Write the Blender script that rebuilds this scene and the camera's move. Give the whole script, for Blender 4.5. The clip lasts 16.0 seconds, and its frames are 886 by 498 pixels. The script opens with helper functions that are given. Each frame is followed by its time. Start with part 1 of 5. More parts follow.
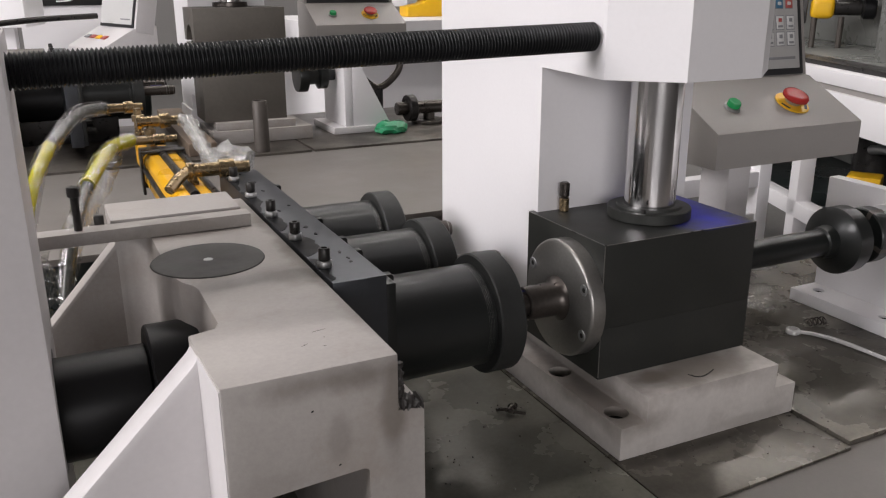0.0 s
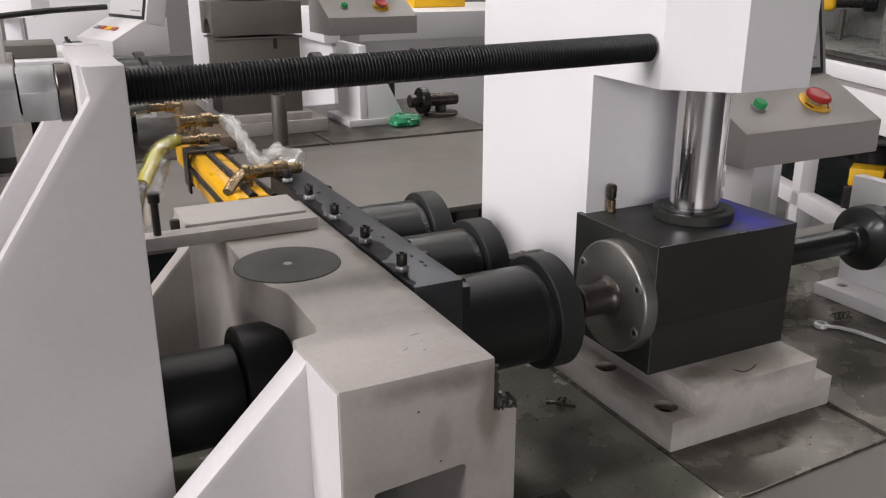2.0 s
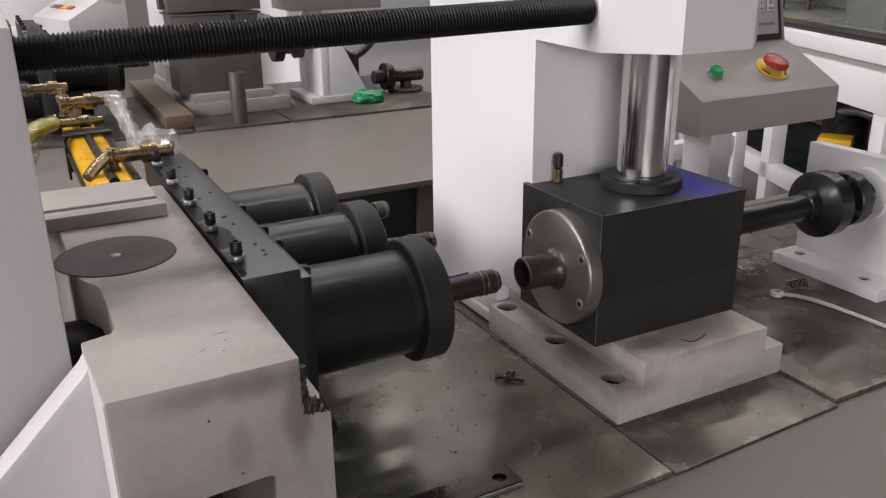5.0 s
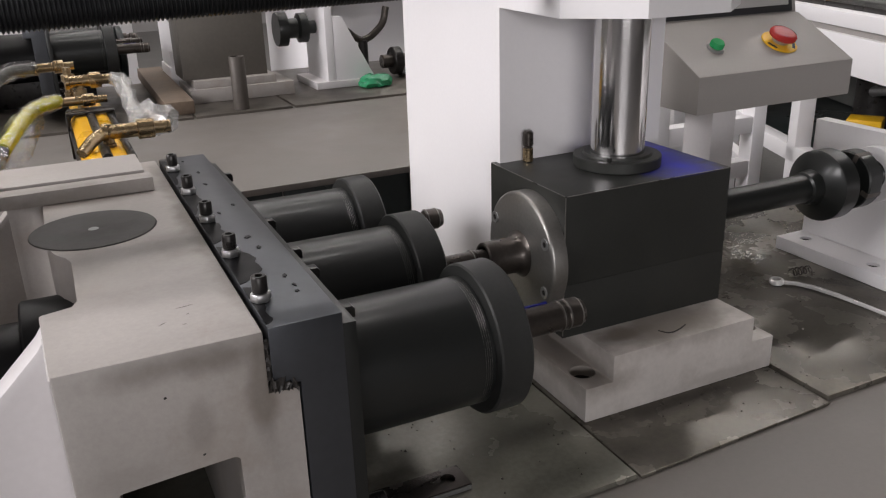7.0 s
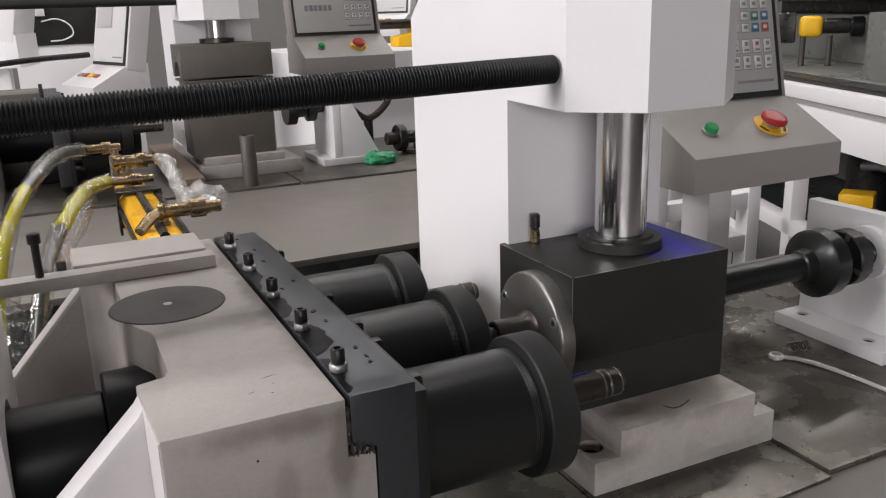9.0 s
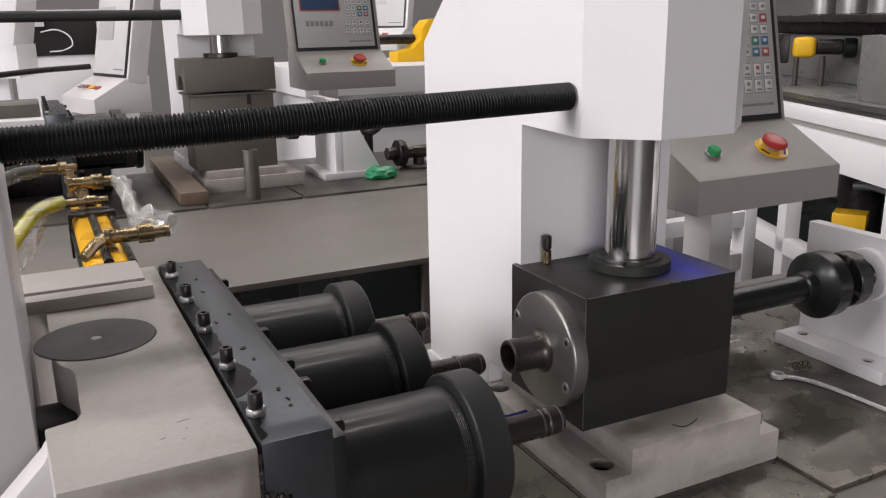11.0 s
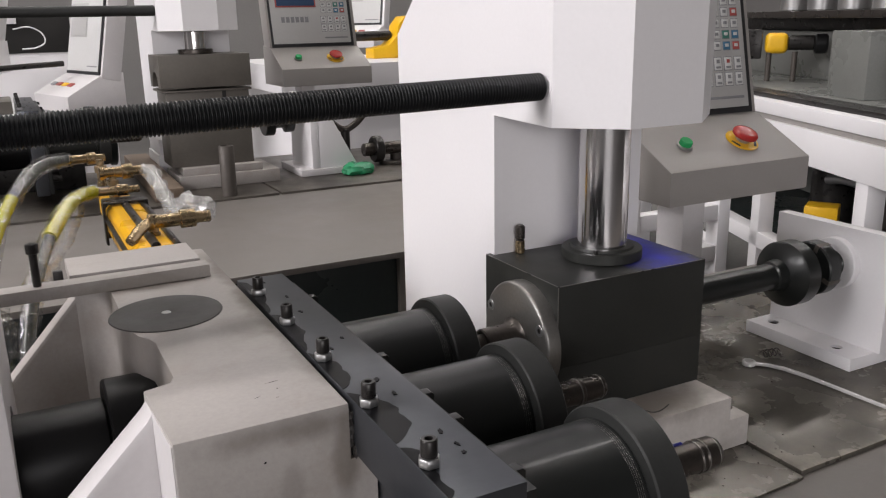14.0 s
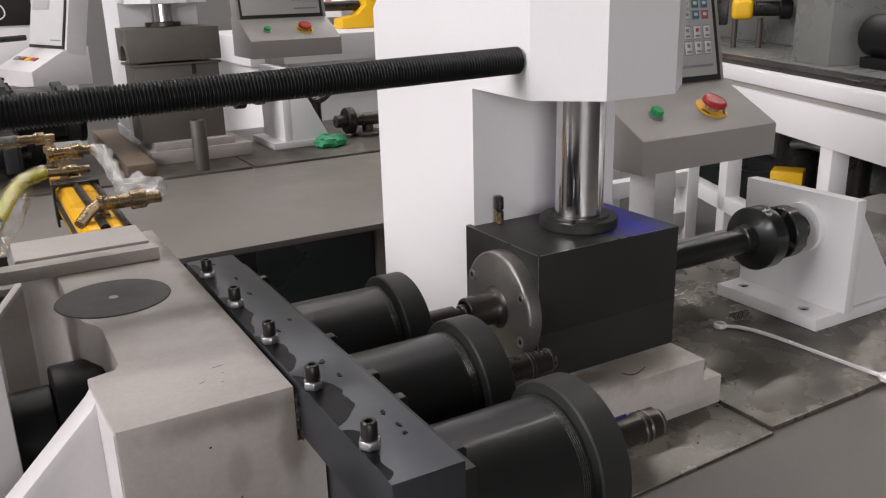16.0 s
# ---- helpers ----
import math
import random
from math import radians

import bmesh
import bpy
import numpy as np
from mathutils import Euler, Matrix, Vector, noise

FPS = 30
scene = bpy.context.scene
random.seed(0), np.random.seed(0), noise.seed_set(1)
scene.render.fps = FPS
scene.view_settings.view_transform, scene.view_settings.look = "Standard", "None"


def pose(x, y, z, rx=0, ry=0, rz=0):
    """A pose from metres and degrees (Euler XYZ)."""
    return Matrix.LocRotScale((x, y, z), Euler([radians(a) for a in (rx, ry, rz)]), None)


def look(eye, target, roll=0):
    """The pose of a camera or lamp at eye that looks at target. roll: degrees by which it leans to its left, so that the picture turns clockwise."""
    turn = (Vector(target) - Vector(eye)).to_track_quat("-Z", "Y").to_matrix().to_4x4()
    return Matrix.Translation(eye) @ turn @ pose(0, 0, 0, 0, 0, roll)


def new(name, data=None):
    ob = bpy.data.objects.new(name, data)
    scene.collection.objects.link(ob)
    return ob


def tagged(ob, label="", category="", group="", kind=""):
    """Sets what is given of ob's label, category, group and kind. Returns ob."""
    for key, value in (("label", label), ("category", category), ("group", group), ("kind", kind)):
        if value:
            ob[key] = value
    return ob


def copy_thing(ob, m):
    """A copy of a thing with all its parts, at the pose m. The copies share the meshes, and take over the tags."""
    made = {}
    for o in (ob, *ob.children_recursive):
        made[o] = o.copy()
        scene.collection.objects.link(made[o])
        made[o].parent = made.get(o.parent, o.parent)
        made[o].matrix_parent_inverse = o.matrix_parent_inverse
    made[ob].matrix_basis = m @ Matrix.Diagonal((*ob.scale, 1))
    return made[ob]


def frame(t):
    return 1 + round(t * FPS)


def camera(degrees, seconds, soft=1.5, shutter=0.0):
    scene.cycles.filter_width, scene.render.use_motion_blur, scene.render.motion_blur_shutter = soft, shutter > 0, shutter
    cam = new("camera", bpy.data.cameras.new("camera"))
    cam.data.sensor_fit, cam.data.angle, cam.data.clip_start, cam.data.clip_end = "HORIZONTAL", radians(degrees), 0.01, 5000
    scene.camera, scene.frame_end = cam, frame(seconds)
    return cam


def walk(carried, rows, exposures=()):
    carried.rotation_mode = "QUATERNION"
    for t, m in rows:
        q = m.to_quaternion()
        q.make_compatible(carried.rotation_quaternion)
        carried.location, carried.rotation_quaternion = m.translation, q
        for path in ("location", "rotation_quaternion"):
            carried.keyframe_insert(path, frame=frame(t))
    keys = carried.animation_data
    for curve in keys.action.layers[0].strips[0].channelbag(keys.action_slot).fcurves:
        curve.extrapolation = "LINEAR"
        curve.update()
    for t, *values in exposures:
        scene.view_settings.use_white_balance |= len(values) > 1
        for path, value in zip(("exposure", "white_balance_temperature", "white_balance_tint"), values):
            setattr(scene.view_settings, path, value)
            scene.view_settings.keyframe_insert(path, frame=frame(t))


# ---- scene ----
cam = camera(56.0, 16.0, soft=1.2)
PATH = [
    (0, (0.102, 0.041, 0.509), (0.922, 1.759, -0.103), -0.2),
    (0.5, (0.069, 0.027, 0.514), (0.903, 1.732, -0.116), -0.3),
    (1, (0.035, 0.033, 0.533), (0.872, 1.734, -0.104), -0.3),
    (1.5, (0.016, 0.046, 0.535), (0.854, 1.746, -0.104), -0.1),
    (2, (0.014, 0.049, 0.539), (0.855, 1.745, -0.106), 0.0),
    (2.5, (0.022, 0.05, 0.539), (0.883, 1.732, -0.118), 0.1),
    (3, (0.044, 0.047, 0.533), (0.923, 1.713, -0.138), -0.3),
    (3.5, (0.06, 0.047, 0.529), (0.948, 1.704, -0.153), -0.6),
    (4, (0.058, 0.049, 0.528), (0.945, 1.707, -0.154), -0.7),
    (6.5, (0.145, 0.045, 0.499), (0.952, 1.73, -0.214), -1.3),
    (7, (0.176, 0.059, 0.492), (0.962, 1.755, -0.22), -1.8),
    (7.5, (0.17, 0.054, 0.492), (0.957, 1.751, -0.215), -1.8),
    (8, (0.174, 0.057, 0.499), (0.983, 1.751, -0.191), -1.6),
    (8.5, (0.168, 0.047, 0.507), (0.979, 1.761, -0.128), -1.9),
    (9, (0.146, 0.031, 0.518), (0.962, 1.771, -0.037), -1.8),
    (9.5, (0.136, 0.028, 0.524), (0.962, 1.768, -0.017), -1.6),
    (12, (0.102, 0.025, 0.537), (0.948, 1.76, 0.016), -0.9),
    (12.5, (0.106, 0.021, 0.534), (0.956, 1.755, 0.014), -0.9),
    (13, (0.111, 0.017, 0.529), (0.976, 1.744, 0.007), -0.8),
    (13.5, (0.114, 0.02, 0.526), (0.989, 1.74, 0.001), -1.0),
    (14, (0.112, 0.015, 0.527), (0.997, 1.727, -0.006), -1.1),
    (14.5, (0.108, 0.009, 0.53), (1.02, 1.696, -0.036), -1.6),
    (15, (0.096, -0.001, 0.533), (1.031, 1.664, -0.063), -1.7),
    (15.5, (0.091, -0.004, 0.537), (1.029, 1.657, -0.064), -1.7),
    (16, (0.09, 0.004, 0.536), (1.027, 1.665, -0.069), -1.6),
]
walk(cam, [(t, look(*p)) for t, *p in PATH])

# ---------------------------------------------------------------- light
WEST_POWER, SOUTH_POWER, STRIP_POWER = 650, 265, 160
world = bpy.data.worlds.new("hall_sky")
scene.world = world
world.use_nodes = True
wn = world.node_tree.nodes
sky = wn.new("ShaderNodeTexSky")
sky.sky_type, sky.sun_disc = "NISHITA", False
sky.sun_elevation, sky.sun_rotation = radians(40), radians(-90)
wn["Background"].inputs["Strength"].default_value = 0.08
world.node_tree.links.new(sky.outputs[0], wn["Background"].inputs["Color"])


def area(name, m, w, h, power, color):
    data = bpy.data.lights.new(name, "AREA")
    data.shape, data.size, data.size_y, data.energy, data.color = "RECTANGLE", w, h, power, color
    ob = new(name, data)
    ob.matrix_world = m
    return ob


# ---------------------------------------------------------------- materials
def material(name, color, rough=0.5, metal=0.0, spec=0.5, vary=0.12, scale=6.0, fine=90.0, bump=0.05, dirt=0.0,
             dirt_color=(0.10, 0.085, 0.07), dirt_scale=4.0, rough_vary=0.1, coat=0.0, emit=0.0, alpha=1.0, transmission=0.0, ior=1.45,
             dirt_from=0.52, dirt_to=0.72):
    m = bpy.data.materials.new(name)
    m.use_nodes = True
    n, l = m.node_tree.nodes, m.node_tree.links
    p = n["Principled BSDF"]
    tc = n.new("ShaderNodeTexCoord")
    def noise_node(sc, detail=5.0, rough_=0.6):
        t = n.new("ShaderNodeTexNoise")
        t.inputs["Scale"].default_value, t.inputs["Detail"].default_value, t.inputs["Roughness"].default_value = sc, detail, rough_
        l.new(tc.outputs["Object"], t.inputs["Vector"])
        return t
    big, small = noise_node(scale), noise_node(fine, 3.0)
    ramp = n.new("ShaderNodeMapRange")
    ramp.inputs[1].default_value, ramp.inputs[2].default_value = 0.3, 0.7
    ramp.inputs[3].default_value, ramp.inputs[4].default_value = 1 - vary, 1 + vary
    l.new(big.outputs[0], ramp.inputs[0])
    ramp2 = n.new("ShaderNodeMapRange")
    ramp2.inputs[1].default_value, ramp2.inputs[2].default_value = 0.3, 0.7
    ramp2.inputs[3].default_value, ramp2.inputs[4].default_value = 1 - vary * 0.5, 1 + vary * 0.5
    l.new(small.outputs[0], ramp2.inputs[0])
    mul = n.new("ShaderNodeMath")
    mul.operation = "MULTIPLY"
    l.new(ramp.outputs[0], mul.inputs[0])
    l.new(ramp2.outputs[0], mul.inputs[1])
    val = n.new("ShaderNodeVectorMath")
    val.operation = "SCALE"
    val.inputs[0].default_value = color
    l.new(mul.outputs[0], val.inputs["Scale"])
    out = val.outputs[0]
    if dirt > 0:
        d = noise_node(dirt_scale, 8.0, 0.68)
        dr = n.new("ShaderNodeMapRange")
        dr.inputs[1].default_value, dr.inputs[2].default_value = dirt_from, dirt_to
        dr.inputs[3].default_value, dr.inputs[4].default_value = 0.0, dirt
        l.new(d.outputs[0], dr.inputs[0])
        mix = n.new("ShaderNodeMix")
        mix.data_type = "RGBA"
        l.new(dr.outputs[0], mix.inputs[0])
        l.new(out, mix.inputs[6])
        mix.inputs[7].default_value = (*dirt_color, 1)
        out = mix.outputs[2]
    l.new(out, p.inputs["Base Color"])
    rr = n.new("ShaderNodeMapRange")
    rr.inputs[1].default_value, rr.inputs[2].default_value = 0.3, 0.7
    rr.inputs[3].default_value, rr.inputs[4].default_value = max(0.02, rough - rough_vary), min(1, rough + rough_vary)
    l.new(big.outputs[0], rr.inputs[0])
    l.new(rr.outputs[0], p.inputs["Roughness"])
    p.inputs["Metallic"].default_value = metal
    p.inputs["Specular IOR Level"].default_value = spec
    p.inputs["Coat Weight"].default_value = coat
    p.inputs["IOR"].default_value = ior
    if transmission:
        p.inputs["Transmission Weight"].default_value = transmission
    if alpha < 1:
        p.inputs["Alpha"].default_value = alpha
    if emit:
        p.inputs["Emission Color"].default_value, p.inputs["Emission Strength"].default_value = (*color, 1), emit
    if bump:
        b = n.new("ShaderNodeBump")
        b.inputs["Strength"].default_value, b.inputs["Distance"].default_value = bump, 0.002
        l.new(small.outputs[0], b.inputs["Height"])
        l.new(b.outputs[0], p.inputs["Normal"])
    return m


def film_material(name="crumpled_clear_film", low=0.05, high=0.34):
    """Thin clear film: mostly see-through, with sharp crinkled glints."""
    m = bpy.data.materials.new(name)
    m.use_nodes = True
    n, l = m.node_tree.nodes, m.node_tree.links
    n.remove(n["Principled BSDF"])
    clear, gloss, mix = n.new("ShaderNodeBsdfTransparent"), n.new("ShaderNodeBsdfGlossy"), n.new("ShaderNodeMixShader")
    clear.inputs["Color"].default_value = (0.93, 0.93, 0.92, 1)
    gloss.inputs["Roughness"].default_value = 0.12
    tc, ns, bp = n.new("ShaderNodeTexCoord"), n.new("ShaderNodeTexNoise"), n.new("ShaderNodeBump")
    ns.inputs["Scale"].default_value, ns.inputs["Detail"].default_value = 70, 3
    bp.inputs["Strength"].default_value, bp.inputs["Distance"].default_value = 1.0, 0.006
    l.new(tc.outputs["Object"], ns.inputs["Vector"])
    l.new(ns.outputs[0], bp.inputs["Height"])
    l.new(bp.outputs[0], gloss.inputs["Normal"])
    lw, mr = n.new("ShaderNodeLayerWeight"), n.new("ShaderNodeMapRange")
    lw.inputs["Blend"].default_value = 0.4
    mr.inputs[3].default_value, mr.inputs[4].default_value = low, high
    l.new(lw.outputs["Facing"], mr.inputs[0])
    l.new(mr.outputs[0], mix.inputs[0])
    l.new(clear.outputs[0], mix.inputs[1])
    l.new(gloss.outputs[0], mix.inputs[2])
    l.new(mix.outputs[0], n["Material Output"].inputs["Surface"])
    return m


def stained(base, name, spots, color, wobble=0.5, grain=38.0):
    """A copy of a material with soft-edged stains; each spot: centre, stretch, radius, strength."""
    m = base.copy()
    m.name = name
    n, l = m.node_tree.nodes, m.node_tree.links
    p = n["Principled BSDF"]
    out = p.inputs["Base Color"].links[0].from_socket
    tc, ns = n.new("ShaderNodeTexCoord"), n.new("ShaderNodeTexNoise")
    ns.inputs["Scale"].default_value, ns.inputs["Detail"].default_value = grain, 6
    l.new(tc.outputs["Object"], ns.inputs["Vector"])
    for centre, stretch, radius, strength in spots:
        off, mul, ln = n.new("ShaderNodeVectorMath"), n.new("ShaderNodeVectorMath"), n.new("ShaderNodeVectorMath")
        off.operation, mul.operation, ln.operation = "SUBTRACT", "DIVIDE", "LENGTH"
        off.inputs[1].default_value, mul.inputs[1].default_value = centre, stretch
        l.new(tc.outputs["Object"], off.inputs[0])
        l.new(off.outputs[0], mul.inputs[0])
        l.new(mul.outputs[0], ln.inputs[0])
        ad = n.new("ShaderNodeMath")
        ad.operation, ad.inputs[1].default_value = "MULTIPLY_ADD", 2 * wobble
        l.new(ns.outputs[0], ad.inputs[0])
        l.new(ln.outputs["Value"], ad.inputs[2])
        mr = n.new("ShaderNodeMapRange")
        mr.interpolation_type = "SMOOTHSTEP"
        for i, v in enumerate((radius * 0.3 + wobble, radius + wobble, strength, 0.0)):
            mr.inputs[1 + i].default_value = v
        l.new(ad.outputs[0], mr.inputs[0])
        mx = n.new("ShaderNodeMix")
        mx.data_type = "RGBA"
        l.new(mr.outputs[0], mx.inputs[0])
        l.new(out, mx.inputs[6])
        mx.inputs[7].default_value = (*color, 1)
        out = mx.outputs[2]
    l.new(out, p.inputs["Base Color"])
    return m


PAINT = material("light_grey_paint", (0.60, 0.578, 0.58), 0.42, vary=0.04, scale=5, fine=160, bump=0.04, dirt=0.35, dirt_color=(0.30, 0.27, 0.24), dirt_scale=7, dirt_from=0.6, dirt_to=0.85)
PEDPAINT = material("dirty_grey_paint", (0.58, 0.545, 0.515), 0.45, vary=0.08, scale=9, fine=160, bump=0.05, dirt=0.5, dirt_color=(0.24, 0.205, 0.175), dirt_scale=14, dirt_from=0.5, dirt_to=0.8)
WHITE = material("white_paint", (0.77, 0.755, 0.765), 0.38, vary=0.02, scale=3, fine=200, bump=0.03, dirt=0.12, dirt_color=(0.5, 0.47, 0.45), dirt_scale=5, dirt_from=0.6, dirt_to=0.9)
CONSOLE = material("console_grey_paint", (0.315, 0.297, 0.280), 0.36, vary=0.03, scale=5, fine=260, bump=0.02, rough_vary=0.03)
BARE = material("bare_cast_surface", (0.365, 0.340, 0.320), 0.44, metal=0.0, vary=0.09, scale=7, fine=260, bump=0.08, dirt=0.6, dirt_color=(0.25, 0.20, 0.155), dirt_scale=9, dirt_from=0.53, dirt_to=0.78)
BLACK = material("black_oxide_steel", (0.0115, 0.0130, 0.0125), 0.38, metal=0.15, vary=0.12, scale=4, fine=320, bump=0.02, rough_vary=0.03)
BLACK.node_tree.nodes["Principled BSDF"].inputs["Coat Weight"].default_value = 0.24
BLACK.node_tree.nodes["Principled BSDF"].inputs["Coat Roughness"].default_value = 0.13
CAP = material("phosphated_ring_steel", (0.030, 0.031, 0.030), 0.50, metal=0.2, spec=0.4, vary=0.14, scale=12, fine=260, bump=0.03, rough_vary=0.05)
DULLBLACK = material("matt_black_steel", (0.008, 0.008, 0.0085), 0.42, spec=0.3, vary=0.15, scale=9, fine=220, bump=0.03, rough_vary=0.05)
THREAD = material("oiled_black_thread", (0.014, 0.0145, 0.0155), 0.40, metal=0.35, spec=0.6, vary=0.15, scale=9, fine=220, bump=0.0, rough_vary=0.05)
HOUSING = material("mid_grey_housing_paint", (0.170, 0.174, 0.163), 0.30, vary=0.12, scale=3, fine=120, bump=0.04, dirt=0.5, dirt_color=(0.10, 0.095, 0.09), dirt_scale=3)
NUT = material("grey_zinc_nut", (0.36, 0.365, 0.365), 0.42, metal=0.6, vary=0.1, scale=25, bump=0.03)
DULL = material("dull_brown_steel", (0.085, 0.074, 0.065), 0.55, metal=0.2, vary=0.12, scale=14, bump=0.04)
SATIN = material("satin_chromed_steel", (0.86, 0.85, 0.84), 0.24, metal=0.45, vary=0.04, scale=30, bump=0.02, rough_vary=0.05)
DIE = material("dark_hardened_die_steel", (0.028, 0.029, 0.0265), 0.47, metal=0.15, spec=0.4, vary=0.12, scale=7, fine=260, bump=0.05, dirt=0.16, dirt_color=(0.07, 0.06, 0.05), dirt_scale=9)
PLATE = material("blued_steel_plate", (0.080, 0.085, 0.095), 0.34, metal=0.75, vary=0.08, scale=9, fine=120, bump=0.0, rough_vary=0.05, dirt=0.12, dirt_color=(0.025, 0.025, 0.024), dirt_scale=9)
STEEL = material("turned_steel", (0.27, 0.262, 0.248), 0.36, metal=0.85, vary=0.12, scale=14, fine=240, bump=0.04)
DARKSTEEL = material("oiled_dark_steel", (0.085, 0.075, 0.068), 0.3, metal=0.8, vary=0.2, scale=14, fine=240, bump=0.04)
CHROME = material("hard_chrome", (0.72, 0.71, 0.71), 0.15, metal=1.0, vary=0.02, bump=0.0, rough_vary=0.02)
ZINC = material("zinc_plated_steel", (0.42, 0.42, 0.42), 0.38, metal=0.85, vary=0.1, scale=20, bump=0.03)
BOLT = material("black_bolt_steel", (0.03, 0.028, 0.027), 0.33, metal=0.5, vary=0.25, scale=40, bump=0.03)
RUBBER = material("matt_black_plug", (0.033, 0.030, 0.028), 0.55, vary=0.15, scale=22, fine=200, bump=0.06)
BED = material("worn_machined_bed", (0.168, 0.154, 0.131), 0.26, metal=0.45, vary=0.32, scale=9, fine=160, bump=0.05, dirt=0.6, dirt_color=(0.082, 0.077, 0.064), dirt_scale=7, rough_vary=0.10, dirt_from=0.32, dirt_to=0.74)
GROUND = material("ground_steel_plate", (0.275, 0.268, 0.228), 0.25, metal=0.45, vary=0.22, scale=8, fine=160, bump=0.05, dirt=0.55, dirt_color=(0.118, 0.116, 0.094), dirt_scale=6, rough_vary=0.10, dirt_from=0.34, dirt_to=0.74)
GREASYBED = material("greasy_dark_bed", (0.105, 0.093, 0.080), 0.36, metal=0.2, vary=0.25, scale=6, fine=120, bump=0.05, dirt=0.85, dirt_color=(0.028, 0.024, 0.020), dirt_scale=5, dirt_from=0.45, dirt_to=0.62)
TRAY = material("grey_painted_tray", (0.156, 0.142, 0.130), 0.42, vary=0.06, scale=4, fine=180, bump=0.04, dirt=0.3, dirt_color=(0.22, 0.19, 0.17), dirt_scale=3)
YELLOW = material("yellow_anodised_tube", (0.80, 0.42, 0.01), 0.3, metal=0.1, vary=0.06, scale=15, bump=0.02)
BRASS = material("brass_fitting", (0.33, 0.25, 0.15), 0.28, metal=0.9, vary=0.15, scale=40, bump=0.03)
RED = material("red_plastic", (0.40, 0.03, 0.025), 0.3, vary=0.04, bump=0.0)
GREEN = material("green_plastic", (0.02, 0.33, 0.10), 0.28, vary=0.04, bump=0.0)
YPLASTIC = material("yellow_plastic", (0.80, 0.46, 0.015), 0.4, vary=0.05, bump=0.0)
PANEL = material("silver_keypad_foil", (0.45, 0.445, 0.435), 0.4, metal=0.1, vary=0.03, bump=0.0)
INK = material("black_print", (0.02, 0.02, 0.022), 0.5, vary=0.05, bump=0.0)
GREYINK = material("grey_print", (0.22, 0.22, 0.23), 0.5, vary=0.05, bump=0.0)
KEYWHITE = material("white_key_print", (0.56, 0.56, 0.55), 0.45, vary=0.03, bump=0.0)
KEYBLUE = material("blue_key_print", (0.05, 0.15, 0.25), 0.45, vary=0.03, bump=0.0)
KEYRED = material("red_key_print", (0.36, 0.08, 0.07), 0.45, vary=0.03, bump=0.0)
KEYGREEN = material("green_key_print", (0.05, 0.18, 0.14), 0.45, vary=0.03, bump=0.0)
LCD = material("blue_lcd", (0.045, 0.075, 0.14), 0.15, vary=0.03, bump=0.0)
BLUEMARK = material("blue_marking_dye", (0.010, 0.012, 0.16), 0.38, vary=0.3, scale=25, bump=0.0)
HOLE = material("dark_bore", (0.012, 0.011, 0.010), 0.6, vary=0.1, bump=0.0)
GLASSY = material("clear_hose", (0.50, 0.51, 0.46), 0.12, vary=0.05, bump=0.1, alpha=0.5, spec=0.8)
WRAP = film_material()
FOIL = material("crumpled_silvery_film", (0.62, 0.62, 0.61), 0.14, metal=0.35, spec=1.0, vary=0.30, scale=45, fine=120, bump=1.0, alpha=0.45)
OILHOSE = material("yellow_green_hose", (0.47, 0.45, 0.006), 0.25, vary=0.1, scale=20, bump=0.05, coat=0.4)
DARKHOSE = material("dark_grey_hose", (0.07, 0.075, 0.07), 0.3, vary=0.1, scale=20, bump=0.05)
DARKPANEL = material("dark_green_panel", (0.022, 0.030, 0.030), 0.3, vary=0.15, scale=3, bump=0.03)
WOOD = material("weathered_board", (0.15, 0.112, 0.082), 0.7, vary=0.2, scale=9, fine=60, bump=0.15)
CONCRETE = material("hall_concrete", (0.14, 0.135, 0.13), 0.6, vary=0.15, scale=1.2, fine=30, bump=0.1, dirt=0.4, dirt_color=(0.17, 0.16, 0.15), dirt_scale=1.5)
WALL = material("hall_wall_paint", (0.28, 0.27, 0.265), 0.7, vary=0.06, scale=1.0, fine=40, bump=0.06)
FILM = material("green_thin_plastic", (0.03, 0.30, 0.13), 0.2, vary=0.1, scale=40, bump=0.4, transmission=0.25)
FARBLOCK = material("grey_phosphated_die", (0.125, 0.114, 0.100), 0.5, metal=0.3, vary=0.1, scale=10, bump=0.05)
OILFILM = material("dark_oil_film", (0.004, 0.004, 0.005), 0.36, spec=0.14, vary=0.2, scale=60, fine=90, bump=0.0, rough_vary=0.04)
EDGE = material("worn_bright_edge", (0.24, 0.23, 0.22), 0.35, metal=0.8, vary=0.2, scale=30, bump=0.0)


# ---------------------------------------------------------------- mesh helpers
def soften(bm, width, seg=2, angle=35):
    if width <= 0:
        return
    sharp = [e for e in bm.edges if len(e.link_faces) == 2 and e.calc_face_angle(0) > radians(angle)]
    bmesh.ops.bevel(bm, geom=sharp, offset=width, segments=seg, affect="EDGES", profile=0.6, clamp_overlap=True)


def box(x0, x1, y0, y1, z0, z1, b=0.0015, seg=2):
    bm = bmesh.new()
    bmesh.ops.create_cube(bm, size=1.0, matrix=Matrix.Translation(((x0 + x1) / 2, (y0 + y1) / 2, (z0 + z1) / 2)) @ Matrix.Diagonal((x1 - x0, y1 - y0, z1 - z0, 1)))
    soften(bm, b, seg)
    return bm


AX = {"x": lambda u, v, w: (w, u, v), "y": lambda u, v, w: (u, w, v), "z": lambda u, v, w: (u, v, w)}


